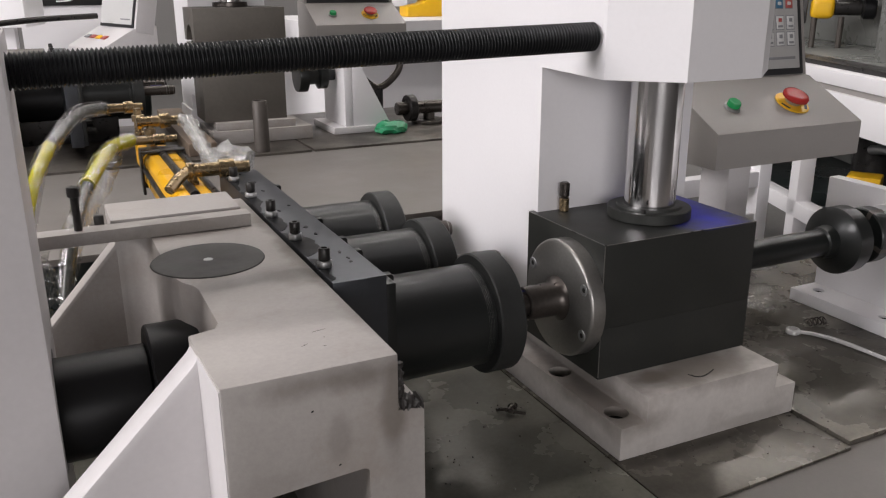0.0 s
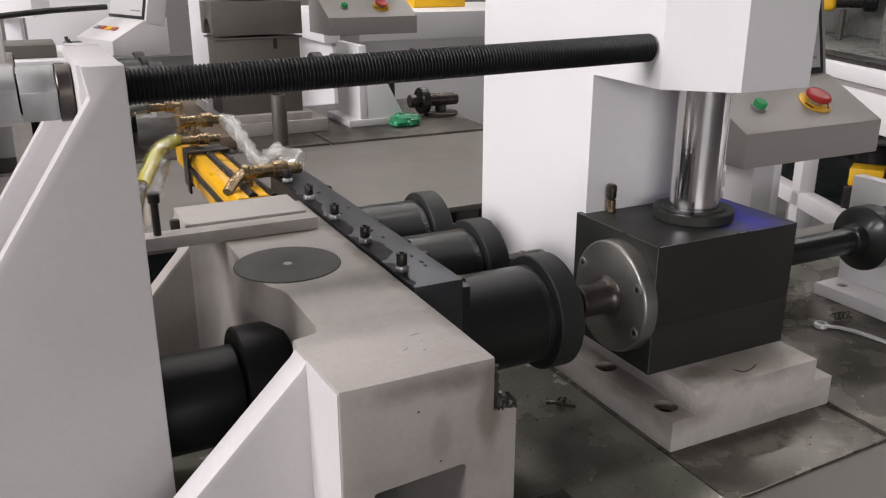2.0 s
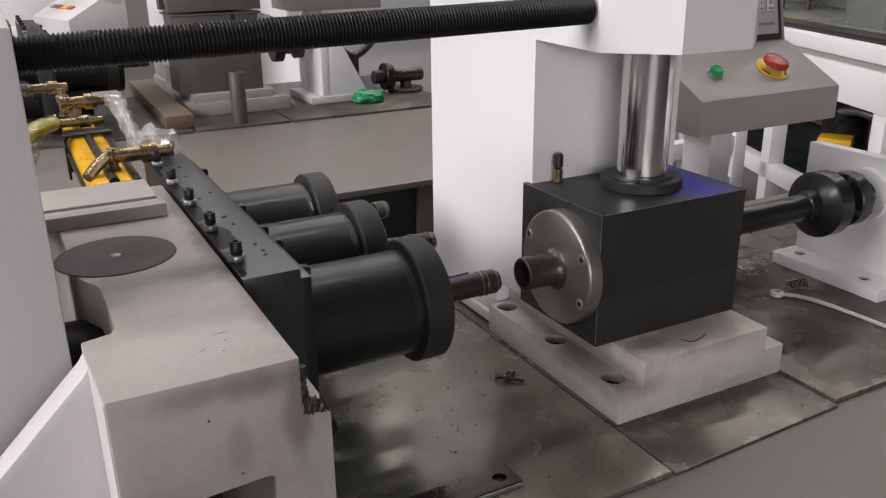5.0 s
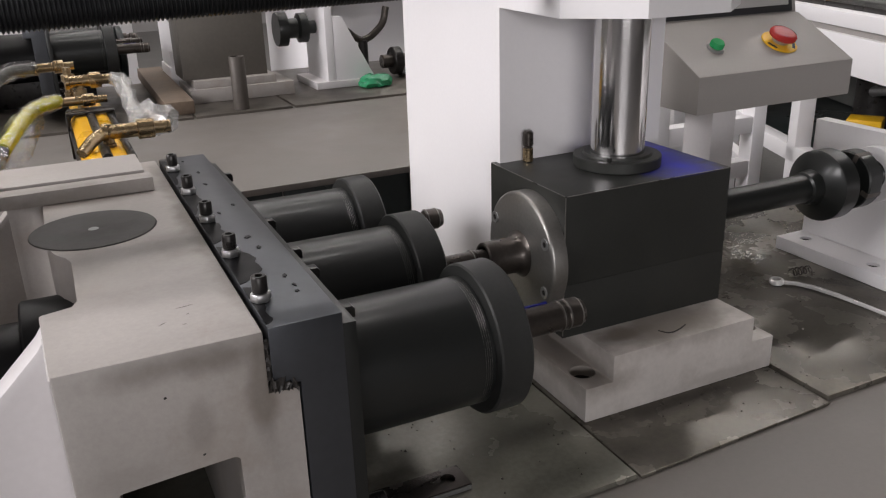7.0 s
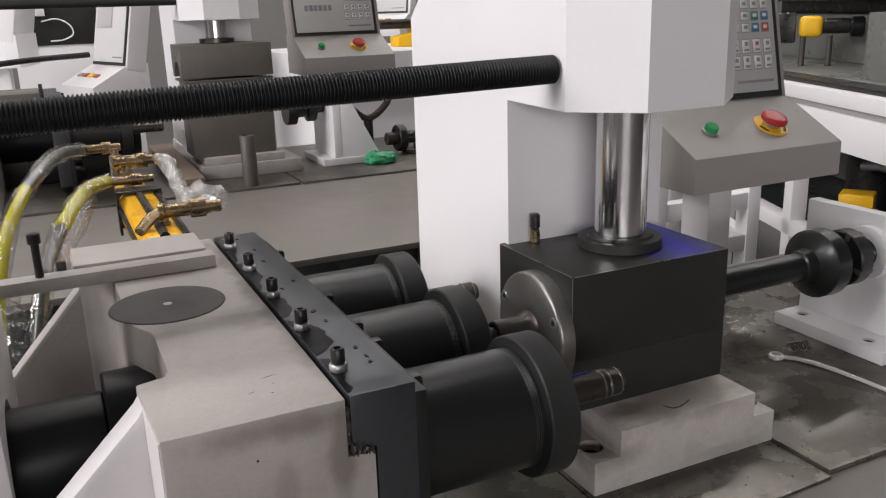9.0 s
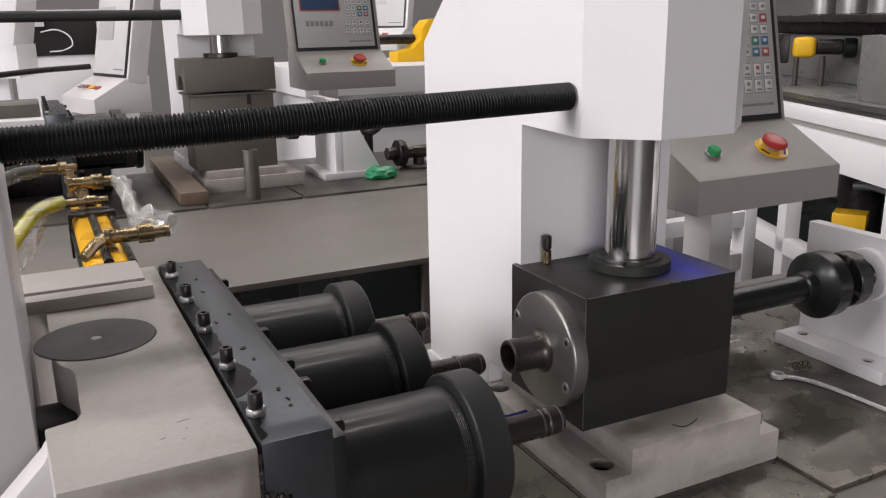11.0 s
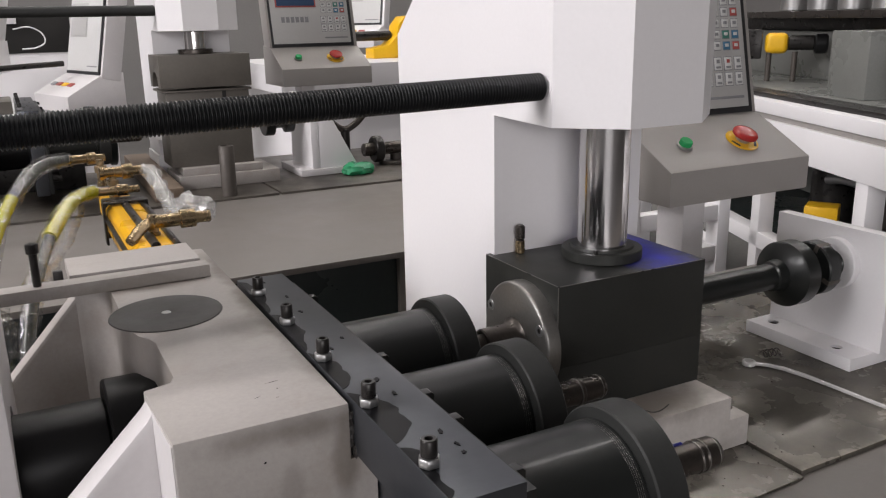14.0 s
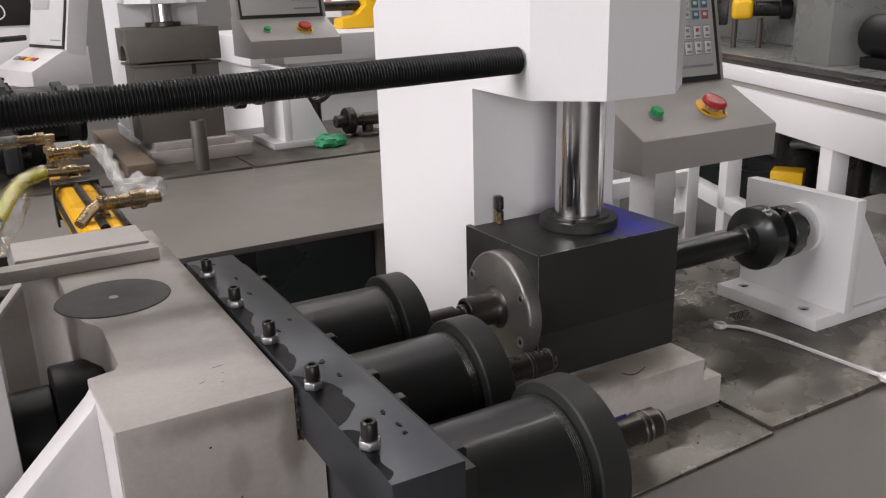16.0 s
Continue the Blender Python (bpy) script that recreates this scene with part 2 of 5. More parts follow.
def prism(outline, axis, a, b, bev=0.0015, seg=2):
    """An outline pulled from a to b along an axis; outline in (y, z), (x, z) or (x, y)."""
    bm = bmesh.new()
    lo = [bm.verts.new(AX[axis](u, v, a)) for u, v in outline]
    hi = [bm.verts.new(AX[axis](u, v, b)) for u, v in outline]
    n = len(outline)
    bm.faces.new(lo)
    bm.faces.new(hi)
    for i in range(n):
        bm.faces.new((lo[i], lo[(i + 1) % n], hi[(i + 1) % n], hi[i]))
    bmesh.ops.recalc_face_normals(bm, faces=bm.faces)
    soften(bm, bev, seg)
    return bm


def lathe(profile, axis, centre, seg=40):
    """A profile of (along, radius) turned round an axis through centre; radius 0 closes it."""
    bm = bmesh.new()
    c = Vector(centre)
    rings = []
    for h, r in profile:
        if r <= 1e-6:
            rings.append([bm.verts.new(c + Vector(AX[axis](0, 0, h)))])
        else:
            rings.append([bm.verts.new(c + Vector(AX[axis](r * math.cos(2 * math.pi * i / seg), r * math.sin(2 * math.pi * i / seg), h))) for i in range(seg)])
    for p, q in zip(rings, rings[1:]):
        for i in range(seg):
            j = (i + 1) % seg
            if len(p) == 1 and len(q) > 1:
                bm.faces.new((p[0], q[i], q[j]))
            elif len(q) == 1 and len(p) > 1:
                bm.faces.new((p[i], p[j], q[0]))
            elif len(p) > 1:
                bm.faces.new((p[i], p[j], q[j], q[i]))
    bmesh.ops.recalc_face_normals(bm, faces=bm.faces)
    return bm


def rod(axis, centre, a, b, r, edge=0.001, seg=36):
    return lathe([(a, 0), (a, r - edge), (a + edge, r), (b - edge, r), (b, r - edge), (b, 0)], axis, centre, seg)


def ring(axis, centre, a, b, r0, r1, edge=0.001, seg=40):
    return lathe([(a, r0), (a, r1 - edge), (a + edge, r1), (b - edge, r1), (b, r1 - edge), (b, r0), (a, r0)], axis, centre, seg)


def smooth_path(points, steps=8):
    pts = [Vector(p) for p in points]
    ext = [2 * pts[0] - pts[1]] + pts + [2 * pts[-1] - pts[-2]]
    out = []
    for i in range(1, len(ext) - 2):
        for k in range(steps):
            t = k / steps
            p0, p1, p2, p3 = ext[i - 1:i + 3]
            out.append(0.5 * (2 * p1 + (p2 - p0) * t + (2 * p0 - 5 * p1 + 4 * p2 - p3) * t * t + (3 * p1 - p0 - 3 * p2 + p3) * t ** 3))
    return out + [pts[-1]]


def tube(points, r, seg=12, steps=8, wobble=0.0, seed=0):
    rnd = random.Random(seed)
    pts = smooth_path(points, steps)
    bm = bmesh.new()
    rings = []
    side = Vector((0.13, 0.2, 1)).normalized()
    for i, p in enumerate(pts):
        d = (pts[min(i + 1, len(pts) - 1)] - pts[max(i - 1, 0)]).normalized()
        side = (side - d * side.dot(d)).normalized()
        other = d.cross(side)
        rings.append([bm.verts.new(p + (side * math.cos(2 * math.pi * k / seg) + other * math.sin(2 * math.pi * k / seg)) * r * (1 + wobble * rnd.uniform(-1, 1))) for k in range(seg)])
    for p, q in zip(rings, rings[1:]):
        for k in range(seg):
            bm.faces.new((p[k], p[(k + 1) % seg], q[(k + 1) % seg], q[k]))
    bm.faces.new(rings[0])
    bm.faces.new(rings[-1])
    bmesh.ops.recalc_face_normals(bm, faces=bm.faces)
    return bm


def hexagon(axis, centre, a, b, r, turn=0.0):
    outline = [(r * math.cos(radians(60 * i + turn)), r * math.sin(radians(60 * i + turn))) for i in range(6)]
    bm = prism(outline, axis, a, b, 0.0006, 1)
    bmesh.ops.translate(bm, verts=bm.verts, vec=centre)
    return bm


def join(*bms):
    out = bmesh.new()
    for b in bms:
        me = bpy.data.meshes.new("tmp")
        b.to_mesh(me)
        b.free()
        out.from_mesh(me)
        bpy.data.meshes.remove(me)
    return out


def moved(bm, m):
    bmesh.ops.transform(bm, matrix=m, verts=bm.verts)
    return bm


def mesh_from(name, bm, mat, angle=38):
    me = bpy.data.meshes.new(name)
    bm.to_mesh(me)
    bm.free()
    me.materials.append(mat)
    me.polygons.foreach_set("use_smooth", [True] * len(me.polygons))
    me.set_sharp_from_angle(angle=radians(angle))
    return me


def root_of(ob):
    while ob.parent:
        ob = ob.parent
    return ob


def thing(name, label, category, at=(0, 0, 0), group="", kind=""):
    ob = new(name)
    ob.empty_display_size = 0.05
    ob.location = at
    return tagged(ob, label, category, group, kind)


def part(name, bm, mat, parent, label="", angle=38):
    """One mesh under a thing or part; its shape is given in the hall's space."""
    bmesh.ops.translate(bm, verts=bm.verts, vec=-root_of(parent).location)
    ob = new(name, mesh_from(name, bm, mat, angle))
    ob.parent = parent
    if label:
        ob["label"] = label
    return ob


def solid(name, bm, mat, label, category, group="", kind=""):
    """A thing of one mesh, with its origin at the middle of its base."""
    lo = Vector([min(v.co[i] for v in bm.verts) for i in range(3)])
    hi = Vector([max(v.co[i] for v in bm.verts) for i in range(3)])
    at = Vector(((lo.x + hi.x) / 2, (lo.y + hi.y) / 2, lo.z))
    bmesh.ops.translate(bm, verts=bm.verts, vec=-at)
    ob = new(name, mesh_from(name, bm, mat))
    ob.location = at
    return tagged(ob, label, category, group, kind)


def cut(ob, *cutters):
    """Takes the cutters' volumes out of a mesh object, once, while building."""
    at = root_of(ob).location.copy()
    parent, place, ob.parent = ob.parent, ob.location.copy(), None
    ob.location = (0, 0, 0)
    for bm in cutters:
        bmesh.ops.translate(bm, verts=bm.verts, vec=-at)
        c = new("cutter", mesh_from("cutter", bm, HOLE))
        mod = ob.modifiers.new("cut", "BOOLEAN")
        mod.object, mod.operation, mod.solver = c, "DIFFERENCE", "EXACT"
        bpy.context.view_layer.update()
        dg = bpy.context.evaluated_depsgraph_get()
        me = bpy.data.meshes.new_from_object(ob.evaluated_get(dg))
        ob.modifiers.clear()
        ob.data = me
        bpy.data.objects.remove(c)
    ob.data.set_sharp_from_angle(angle=radians(38))
    ob.parent, ob.location = parent, place
    return ob


def join_on(ob, bm):
    """Makes one solid of a mesh object and another volume."""
    bmesh.ops.translate(bm, verts=bm.verts, vec=-root_of(ob).location)
    c = new("cutter", mesh_from("cutter", bm, HOLE))
    parent, ob.parent = ob.parent, None
    mod = ob.modifiers.new("join", "BOOLEAN")
    mod.object, mod.operation, mod.solver = c, "UNION", "EXACT"
    bpy.context.view_layer.update()
    me = bpy.data.meshes.new_from_object(ob.evaluated_get(bpy.context.evaluated_depsgraph_get()))
    ob.modifiers.clear()
    ob.data = me
    bpy.data.objects.remove(c)
    me.set_sharp_from_angle(angle=radians(38))
    me.polygons.foreach_set("material_index", [0] * len(me.polygons))
    ob.parent = parent
    return ob


AXIS_Y, AXIS_Z = 0.812, 0.153      # the line of the tools and the work


# ---------------------------------------------------------------- the hall
FLOOR_Z = -0.82
solid("floor", box(-7, 13, -8, 14, FLOOR_Z - 0.2, FLOOR_Z, 0), CONCRETE, "worn grey concrete hall floor", "floor", kind="structure")
solid("ceiling", box(-7, 13, -8, 14, 5.2, 5.4, 0), WALL, "pale hall ceiling", "ceiling", kind="structure")
solid("wall_east", box(13, 13.2, -8, 14, FLOOR_Z, 5.2, 0), WALL, "pale painted hall wall", "wall", kind="structure")
solid("wall_north", box(-7, 13, 14, 14.2, FLOOR_Z, 5.2, 0), WALL, "pale painted hall wall", "wall", kind="structure")
for name, y0, y1, z0, z1 in (("wall_west", -8, 14, FLOOR_Z, 2.55), ("wall_west_top", -8, 14, 5.05, 5.2), ("wall_west_a", -8, -1.35, 2.55, 5.05), ("wall_west_b", 3.35, 14, 2.55, 5.05)):
    solid(name, box(-7.2, -7, y0, y1, z0, z1, 0), WALL, "pale painted hall wall beside an opening", "wall", kind="structure")
# unseen wall; its opening only lets in the added south fill
for name, x0, x1, z0, z1 in (("wall_south", -7, 13, FLOOR_Z, 0.1), ("wall_south_top", -7, 13, 2.5, 5.2), ("wall_south_a", -7, -5.2, 0.1, 2.5), ("wall_south_b", -0.2, 13, 0.1, 2.5)):
    solid(name, box(x0, x1, -8.2, -8, z0, z1, 0), WALL, "pale painted hall wall beside an opening", "wall", kind="structure")


area("west_window_light", look((-6.8, 1.0, 3.8), (0.2, 0.9, 0.2)), 4.6, 2.4, WEST_POWER, (1.0, 0.955, 0.97))
# added fill for the south-facing sides; no window is known there
area("south_fill_light", look((-2.7, -7.8, 1.3), (0.6, 0.8, 0.2)), 5.0, 2.3, SOUTH_POWER, (1.0, 0.955, 0.97))
for y in (1.9, 4.4, 6.9, 9.4):
    area("ceiling_strip", Matrix.Translation((3.6, y, 5.15)), 12, 0.22, STRIP_POWER, (1.0, 0.95, 0.925))


# ---------------------------------------------------------------- the bed of the press
def tray(dx, dy, dz, east=2.1):
    t = thing("machine_table", "grey painted steel machine table with dark side panels", "machine table", (0.6 + dx, 0.2 + dy, FLOOR_Z), "machine tables")
    part("table_top", box(-0.75 + dx, east + dx, -0.22 + dy, 1.26 + dy, -0.016 + dz, -0.0065 + dz, 0.002), TRAY, t)
    part("rim", box(-0.75 + dx, east + dx, -0.226 + dy, -0.2205 + dy, -0.018 + dz, -0.0045 + dz, 0.002), TRAY, t)
    posts = [x for x in (-0.72, -0.15, 0.345, 0.943, 1.42, 2.04) if x < east - 0.03]
    for x in posts:
        part("cabinet_post", box(x + dx, x + 0.05 + dx, -0.2 + dy, -0.16 + dy, FLOOR_Z, -0.0165 + dz, 0.002), TRAY, t)
    for x, x1 in zip(posts, posts[1:]):
        m = (x + 0.05 + x1) / 2
        part("dark_panel", box(x + 0.051 + dx, m - 0.004 + dx, -0.19 + dy, -0.18 + dy, FLOOR_Z + 0.02, -0.0172 + dz, 0.002), DARKPANEL, t, "dark green panel")
        part("dark_panel", box(m + dx, x1 - 0.001 + dx, -0.187 + dy, -0.177 + dy, FLOOR_Z + 0.02, -0.0172 + dz, 0.002), DARKPANEL, t, "dark green panel")
    part("cabinet_back", box(-0.7 + dx, east - 0.05 + dx, 1.2 + dy, 1.23 + dy, FLOOR_Z, -0.0165 + dz, 0.002), TRAY, t)
    return t


tray(0, 0, 0)
M2 = Vector((-0.105, 1.85, 0.098))       # from this press to the one behind it
tray(-0.105, 1.83, 0.045, 1.475)

bed = thing("machine_bed", "worn dark machined steel bed plates with oil stains", "machine bed", (0.6, 0.8, -0.0065))
BEDTOP = stained(BED, "oil_stained_bed", (
    ((0.31, -0.06, 0.007), (0.05, 0.16, 0.2), 1.0, 0.55),
    ((0.42, 0.10, 0.007), (0.12, 0.06, 0.2), 1.0, 0.4), ((0.15, -0.125, 0.007), (0.16, 0.022, 0.2), 1.0, 0.55), ((0.45, -0.17, 0.007), (0.09, 0.03, 0.2), 1.0, 0.6),
    ((-0.20, -0.02, 0.007), (0.05, 0.14, 0.2), 1.0, 0.1), ((0.60, 0.02, 0.007), (0.10, 0.05, 0.2), 1.0, 0.6), ((0.42, -0.02, 0.007), (0.20, 0.18, 0.2), 1.1, 0.30), ((0.66, -0.06, 0.007), (0.20, 0.16, 0.2), 1.0, 0.25)), (0.028, 0.025, 0.021), 0.7, 16.0)
for x0, x1, y0, y1, z, steel in ((-0.45, 0.620, 0.586, 0.590, 0.0, GROUND), (0.6245, 0.8885, 0.5885, 0.599, -0.0028, BEDTOP), (0.893, 1.9, 0.606, 0.613, 0.0, BEDTOP)):
    part("bed_plate", prism([(x0, y0), (x1, y1), (x1, 1.19), (x0, 1.19)], "z", -0.0063, z, 0.0012), steel, bed)


# ---------------------------------------------------------------- the C-frame column
def column(d, drop=0.0):
    at = Vector((0.76, 1.0, 0)) + d
    t = thing("press_column", "white painted C-shaped press column with overhanging head", "press column", at, "press columns")
    side = [(0.902, 0.070), (0.985, 0.070), (0.985, 0.0), (1.18, 0.0), (1.18, 0.505), (1.10, 0.575), (1.10, 1.02), (0.784, 1.02), (0.784, 0.408), (0.902, 0.411)]
    part("column_body", moved(prism([(y, z if z > 0 else 0.0165) for y, z in side], "x", 0.645, 0.880, 0), Matrix.Translation(d)), WHITE, t)
    nose = [(0.645, 0.7839), (0.645, 0.779), (0.706, 0.719), (0.808, 0.718), (0.880, 0.779), (0.880, 0.7839)]
    part("head_nose", moved(prism(nose, "z", 0.408, 1.018, 0), Matrix.Translation(d)), WHITE, t)
    part("column_foot", moved(box(0.640, 0.885, 0.986, 1.185, 0.0005 - drop, 0.016, 0.002), Matrix.Translation(d)), WHITE, t)
    return t


column(Vector((0, 0, 0)))

ram = thing("clamp_ram", "bright chromed vertical clamp ram on a dark collar", "clamp ram", (0.760, 0.829, 0.2323))
part("ram_rod", rod("z", (0.760, 0.829, 0), 0.2470, 0.4055, 0.0310, 0.001, 64), CHROME, ram)
part("collar", lathe([(0.2324, 0), (0.2324, 0.0490), (0.2335, 0.0505), (0.2445, 0.0505), (0.2455, 0.0495), (0.2455, 0.040), (0.2485, 0.039), (0.2485, 0.0316), (0.2324, 0)], "z", (0.760, 0.829, 0), 64), DIE, ram, "dark steel collar")
part("split_mark", box(0.7195, 0.7235, 0.7895, 0.7935, 0.2480, 0.2530, 0.0003), HOLE, ram)


# ---------------------------------------------------------------- die block on its foot
def dyed_steel():
    m = DIE.copy()
    m.name = "die_steel_with_blue_dye"
    n, l = m.node_tree.nodes, m.node_tree.links
    p = n["Principled BSDF"]
    src = p.inputs["Base Color"].links[0].from_socket
    tc = n.new("ShaderNodeTexCoord")
    mp = n.new("ShaderNodeVectorMath")
    mp.operation = "SUBTRACT"
    mp.inputs[1].default_value = (0.058, 0.022, 0.166)
    l.new(tc.outputs["Object"], mp.inputs[0])
    sc = n.new("ShaderNodeVectorMath")
    sc.operation = "MULTIPLY"
    sc.inputs[1].default_value = (1.15, 0.62, 20.0)
    l.new(mp.outputs[0], sc.inputs[0])
    ln = n.new("ShaderNodeVectorMath")
    ln.operation = "LENGTH"
    l.new(sc.outputs[0], ln.inputs[0])
    ns = n.new("ShaderNodeTexNoise")
    ns.inputs["Scale"].default_value, ns.inputs["Detail"].default_value = 24, 6
    l.new(tc.outputs["Object"], ns.inputs["Vector"])
    ad = n.new("ShaderNodeMath")
    ad.operation = "MULTIPLY_ADD"
    ad.inputs[1].default_value = 0.085
    l.new(ns.outputs[0], ad.inputs[0])
    l.new(ln.outputs["Value"], ad.inputs[2])
    mr = n.new("ShaderNodeMapRange")
    mr.inputs[1].default_value, mr.inputs[2].default_value, mr.inputs[3].default_value, mr.inputs[4].default_value = 0.072, 0.122, 0.94, 0.0
    l.new(ad.outputs[0], mr.inputs[0])
    mx = n.new("ShaderNodeMix")
    mx.data_type = "RGBA"
    l.new(mr.outputs[0], mx.inputs[0])
    l.new(src, mx.inputs[6])
    mx.inputs[7].default_value = (0.018, 0.022, 0.50, 1)
    l.new(mx.outputs[2], p.inputs["Base Color"])
    return m


DYED = dyed_steel()
die = thing("die_block", "dark steel die block in two halves, blue dye on top", "die block", (0.748, 0.831, 0.0665))
part("lower_half", box(0.638, 0.860, 0.750, 0.912, 0.0692, 0.13145, 0.0002), DIE, die)
part("upper_half", box(0.638, 0.860, 0.750, 0.912, 0.13150, 0.2322, 0.0006), DYED, die)
disc = part("face_flange", lathe([(0.6185, 0), (0.6185, 0.0665), (0.6205, 0.0692), (0.6225, 0.0700), (0.6378, 0.0700), (0.6378, 0)], "x", (0, AXIS_Y, AXIS_Z), 72), STEEL, die, "turned steel flange with a worn bright rim")
part("nozzle", lathe([(0.6183, 0.0), (0.6183, 0.027), (0.615, 0.0232), (0.610, 0.0205), (0.575, 0.0198), (0.5735, 0.0185), (0.5735, 0.0160), (0.600, 0.0155), (0.600, 0)], "x", (0, AXIS_Y, AXIS_Z), 48), DARKSTEEL, die, "oiled steel nozzle stub")
for a in (27, 153, 207, 333):
    y, z = AXIS_Y + 0.0605 * math.cos(radians(a)), AXIS_Z + 0.0605 * math.sin(radians(a))
    s = part("flange_screw", ring("x", (0, y, z), 0.6172, 0.6189, 0.0035, 0.0068, 0.0004, 20), ZINC, die)
    part("socket", hexagon("x", (0, y, z), 0.6176, 0.6192, 0.0038), HOLE, s)
foot = thing("stepped_pedestal", "light grey painted stepped pedestal plate with bolt holes", "pedestal", (0.763, 0.81, 0.0))
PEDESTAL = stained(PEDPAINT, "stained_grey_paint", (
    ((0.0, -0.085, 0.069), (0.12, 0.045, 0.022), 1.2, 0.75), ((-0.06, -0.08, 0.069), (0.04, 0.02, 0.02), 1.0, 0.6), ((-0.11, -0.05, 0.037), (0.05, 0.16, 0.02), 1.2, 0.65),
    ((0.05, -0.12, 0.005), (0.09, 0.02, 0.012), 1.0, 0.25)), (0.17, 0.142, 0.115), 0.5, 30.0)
tee = [(0.629, -0.0026), (0.8925, -0.0026), (0.8925, 0.038), (0.8595, 0.038), (0.8595, 0.0688), (0.6635, 0.0688), (0.6635, 0.038), (0.629, 0.038)]
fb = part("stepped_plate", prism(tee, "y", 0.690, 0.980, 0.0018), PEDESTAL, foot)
cut(fb, *[rod("z", (x, y, 0), -0.01, 0.06, 0.0142, 0, 28) for x in (0.6470, 0.8785) for y in (0.7240, 0.8405, 0.9590)])
for x in (0.6470, 0.8785):
    for y in (0.7240, 0.8405, 0.9590):
        # black cup puts the shade of a deep hole into its colour
        part("bolt_hole", lathe([(0.0006, 0), (0.0006, 0.0139), (0.026, 0.0141), (0.026, 0.0140), (0.0010, 0.0136), (0.0010, 0)], "z", (x, y, 0), 28), HOLE, foot, "dark bolt hole")
for x0, x1, y0, y1, z0, z1 in ((0.6376, 0.6384, 0.7496, 0.7504, 0.072, 0.231), (0.6376, 0.6384, 0.752, 0.910, 0.2316, 0.2324), (0.640, 0.858, 0.7496, 0.7504, 0.2316, 0.2324)):
    part("worn_edge", box(x0, x1, y0, y1, z0, z1, 0), EDGE, die, "worn bright edge")
part("gouge", tube([(0.742, 0.716, 0.0688), (0.748, 0.706, 0.0689), (0.760, 0.706, 0.0689), (0.778, 0.713, 0.0688)], 0.0009, 6, 5, 0.3, 3), RUBBER, foot, "dark gouge mark")
pin = thing("locating_pin", "stepped bronze-coloured locating pin standing on the die", "pin", (0.678, 0.893, 0.2324))
part("lower_pin", rod("z", (0.678, 0.893, 0), 0.2326, 0.249, 0.0062, 0.0008, 24), BRASS, pin)
part("upper_pin", rod("z", (0.678, 0.893, 0), 0.2502, 0.2695, 0.0064, 0.0022, 24), DARKSTEEL, pin)
part("pin_groove", rod("z", (0.678, 0.893, 0), 0.249, 0.2502, 0.0052, 0.0001, 24), DARKSTEEL, pin)


# ---------------------------------------------------------------- threaded tie rod and its end post
def threaded(x0, x1, y, z, r, pitch, seg=32):
    prof = [(x0, 0.0)]
    n = int((x1 - x0) / pitch)
    for i in range(n):
        x = x0 + i * pitch
        prof += [(x, r - 0.0022), (x + 0.12 * pitch, r - 0.0022), (x + 0.46 * pitch, r - 0.0001), (x + 0.54 * pitch, r), (x + 0.66 * pitch, r - 0.0001)]
    prof.append((x0 + n * pitch, 0.0))
    return lathe(prof, "x", (0, y, z), seg)


TIE_Y, ROD_Z = 0.800, 0.452
tie = thing("threaded_tie_rod", "black threaded tie rod with a large zinc hexagon nut", "tie rod", (0.3, TIE_Y, ROD_Z - 0.0175))
LEAN = Matrix.Translation((0.645, TIE_Y, ROD_Z)) @ Matrix.Rotation(-0.0185, 4, "Y") @ Matrix.Translation((-0.645, -TIE_Y, -ROD_Z))
part("threaded_bar", moved(threaded(-0.03, 0.6446, TIE_Y, ROD_Z, 0.0154, 0.0036), LEAN), THREAD, tie, angle=20)
part("hexagon_nut", moved(hexagon("x", (0, TIE_Y, ROD_Z), 0.0085, 0.0355, 0.0250, 50), LEAN), NUT, tie, "large zinc plated hexagon nut")
part("lock_nut", moved(hexagon("x", (0, TIE_Y, ROD_Z), -0.020, 0.0070, 0.0250, 42), LEAN), NUT, tie, "large zinc plated hexagon nut")
part("washer", moved(ring("x", (0, TIE_Y, ROD_Z), 0.0360, 0.0478, 0.016, 0.0235), LEAN), DARKSTEEL, tie)

post = thing("end_post", "light grey painted end post with sloping stiffening ribs", "machine post", (0.06, TIE_Y, 0.0))
pb = part("post_plate", box(0.0485, 0.0798, 0.7222, 0.8898, 0.0004, 0.470, 0.001), PAINT, post)
cut(pb, rod("x", (0, TIE_Y, ROD_Z - 0.0107), 0.03, 0.1, 0.0164, 0, 32), rod("x", (0, 0.778, 0.150), 0.03, 0.1, 0.0555, 0, 40))
side = [(0.080, 0.0005), (0.080, 0.471), (0.050, 0.471), (0.0535, 0.448), (-0.245, 0.0005)]
for y in (0.700, 0.890):
    part("side_rib", prism(side, "y", y, y + 0.022, 0.002), PAINT, post)


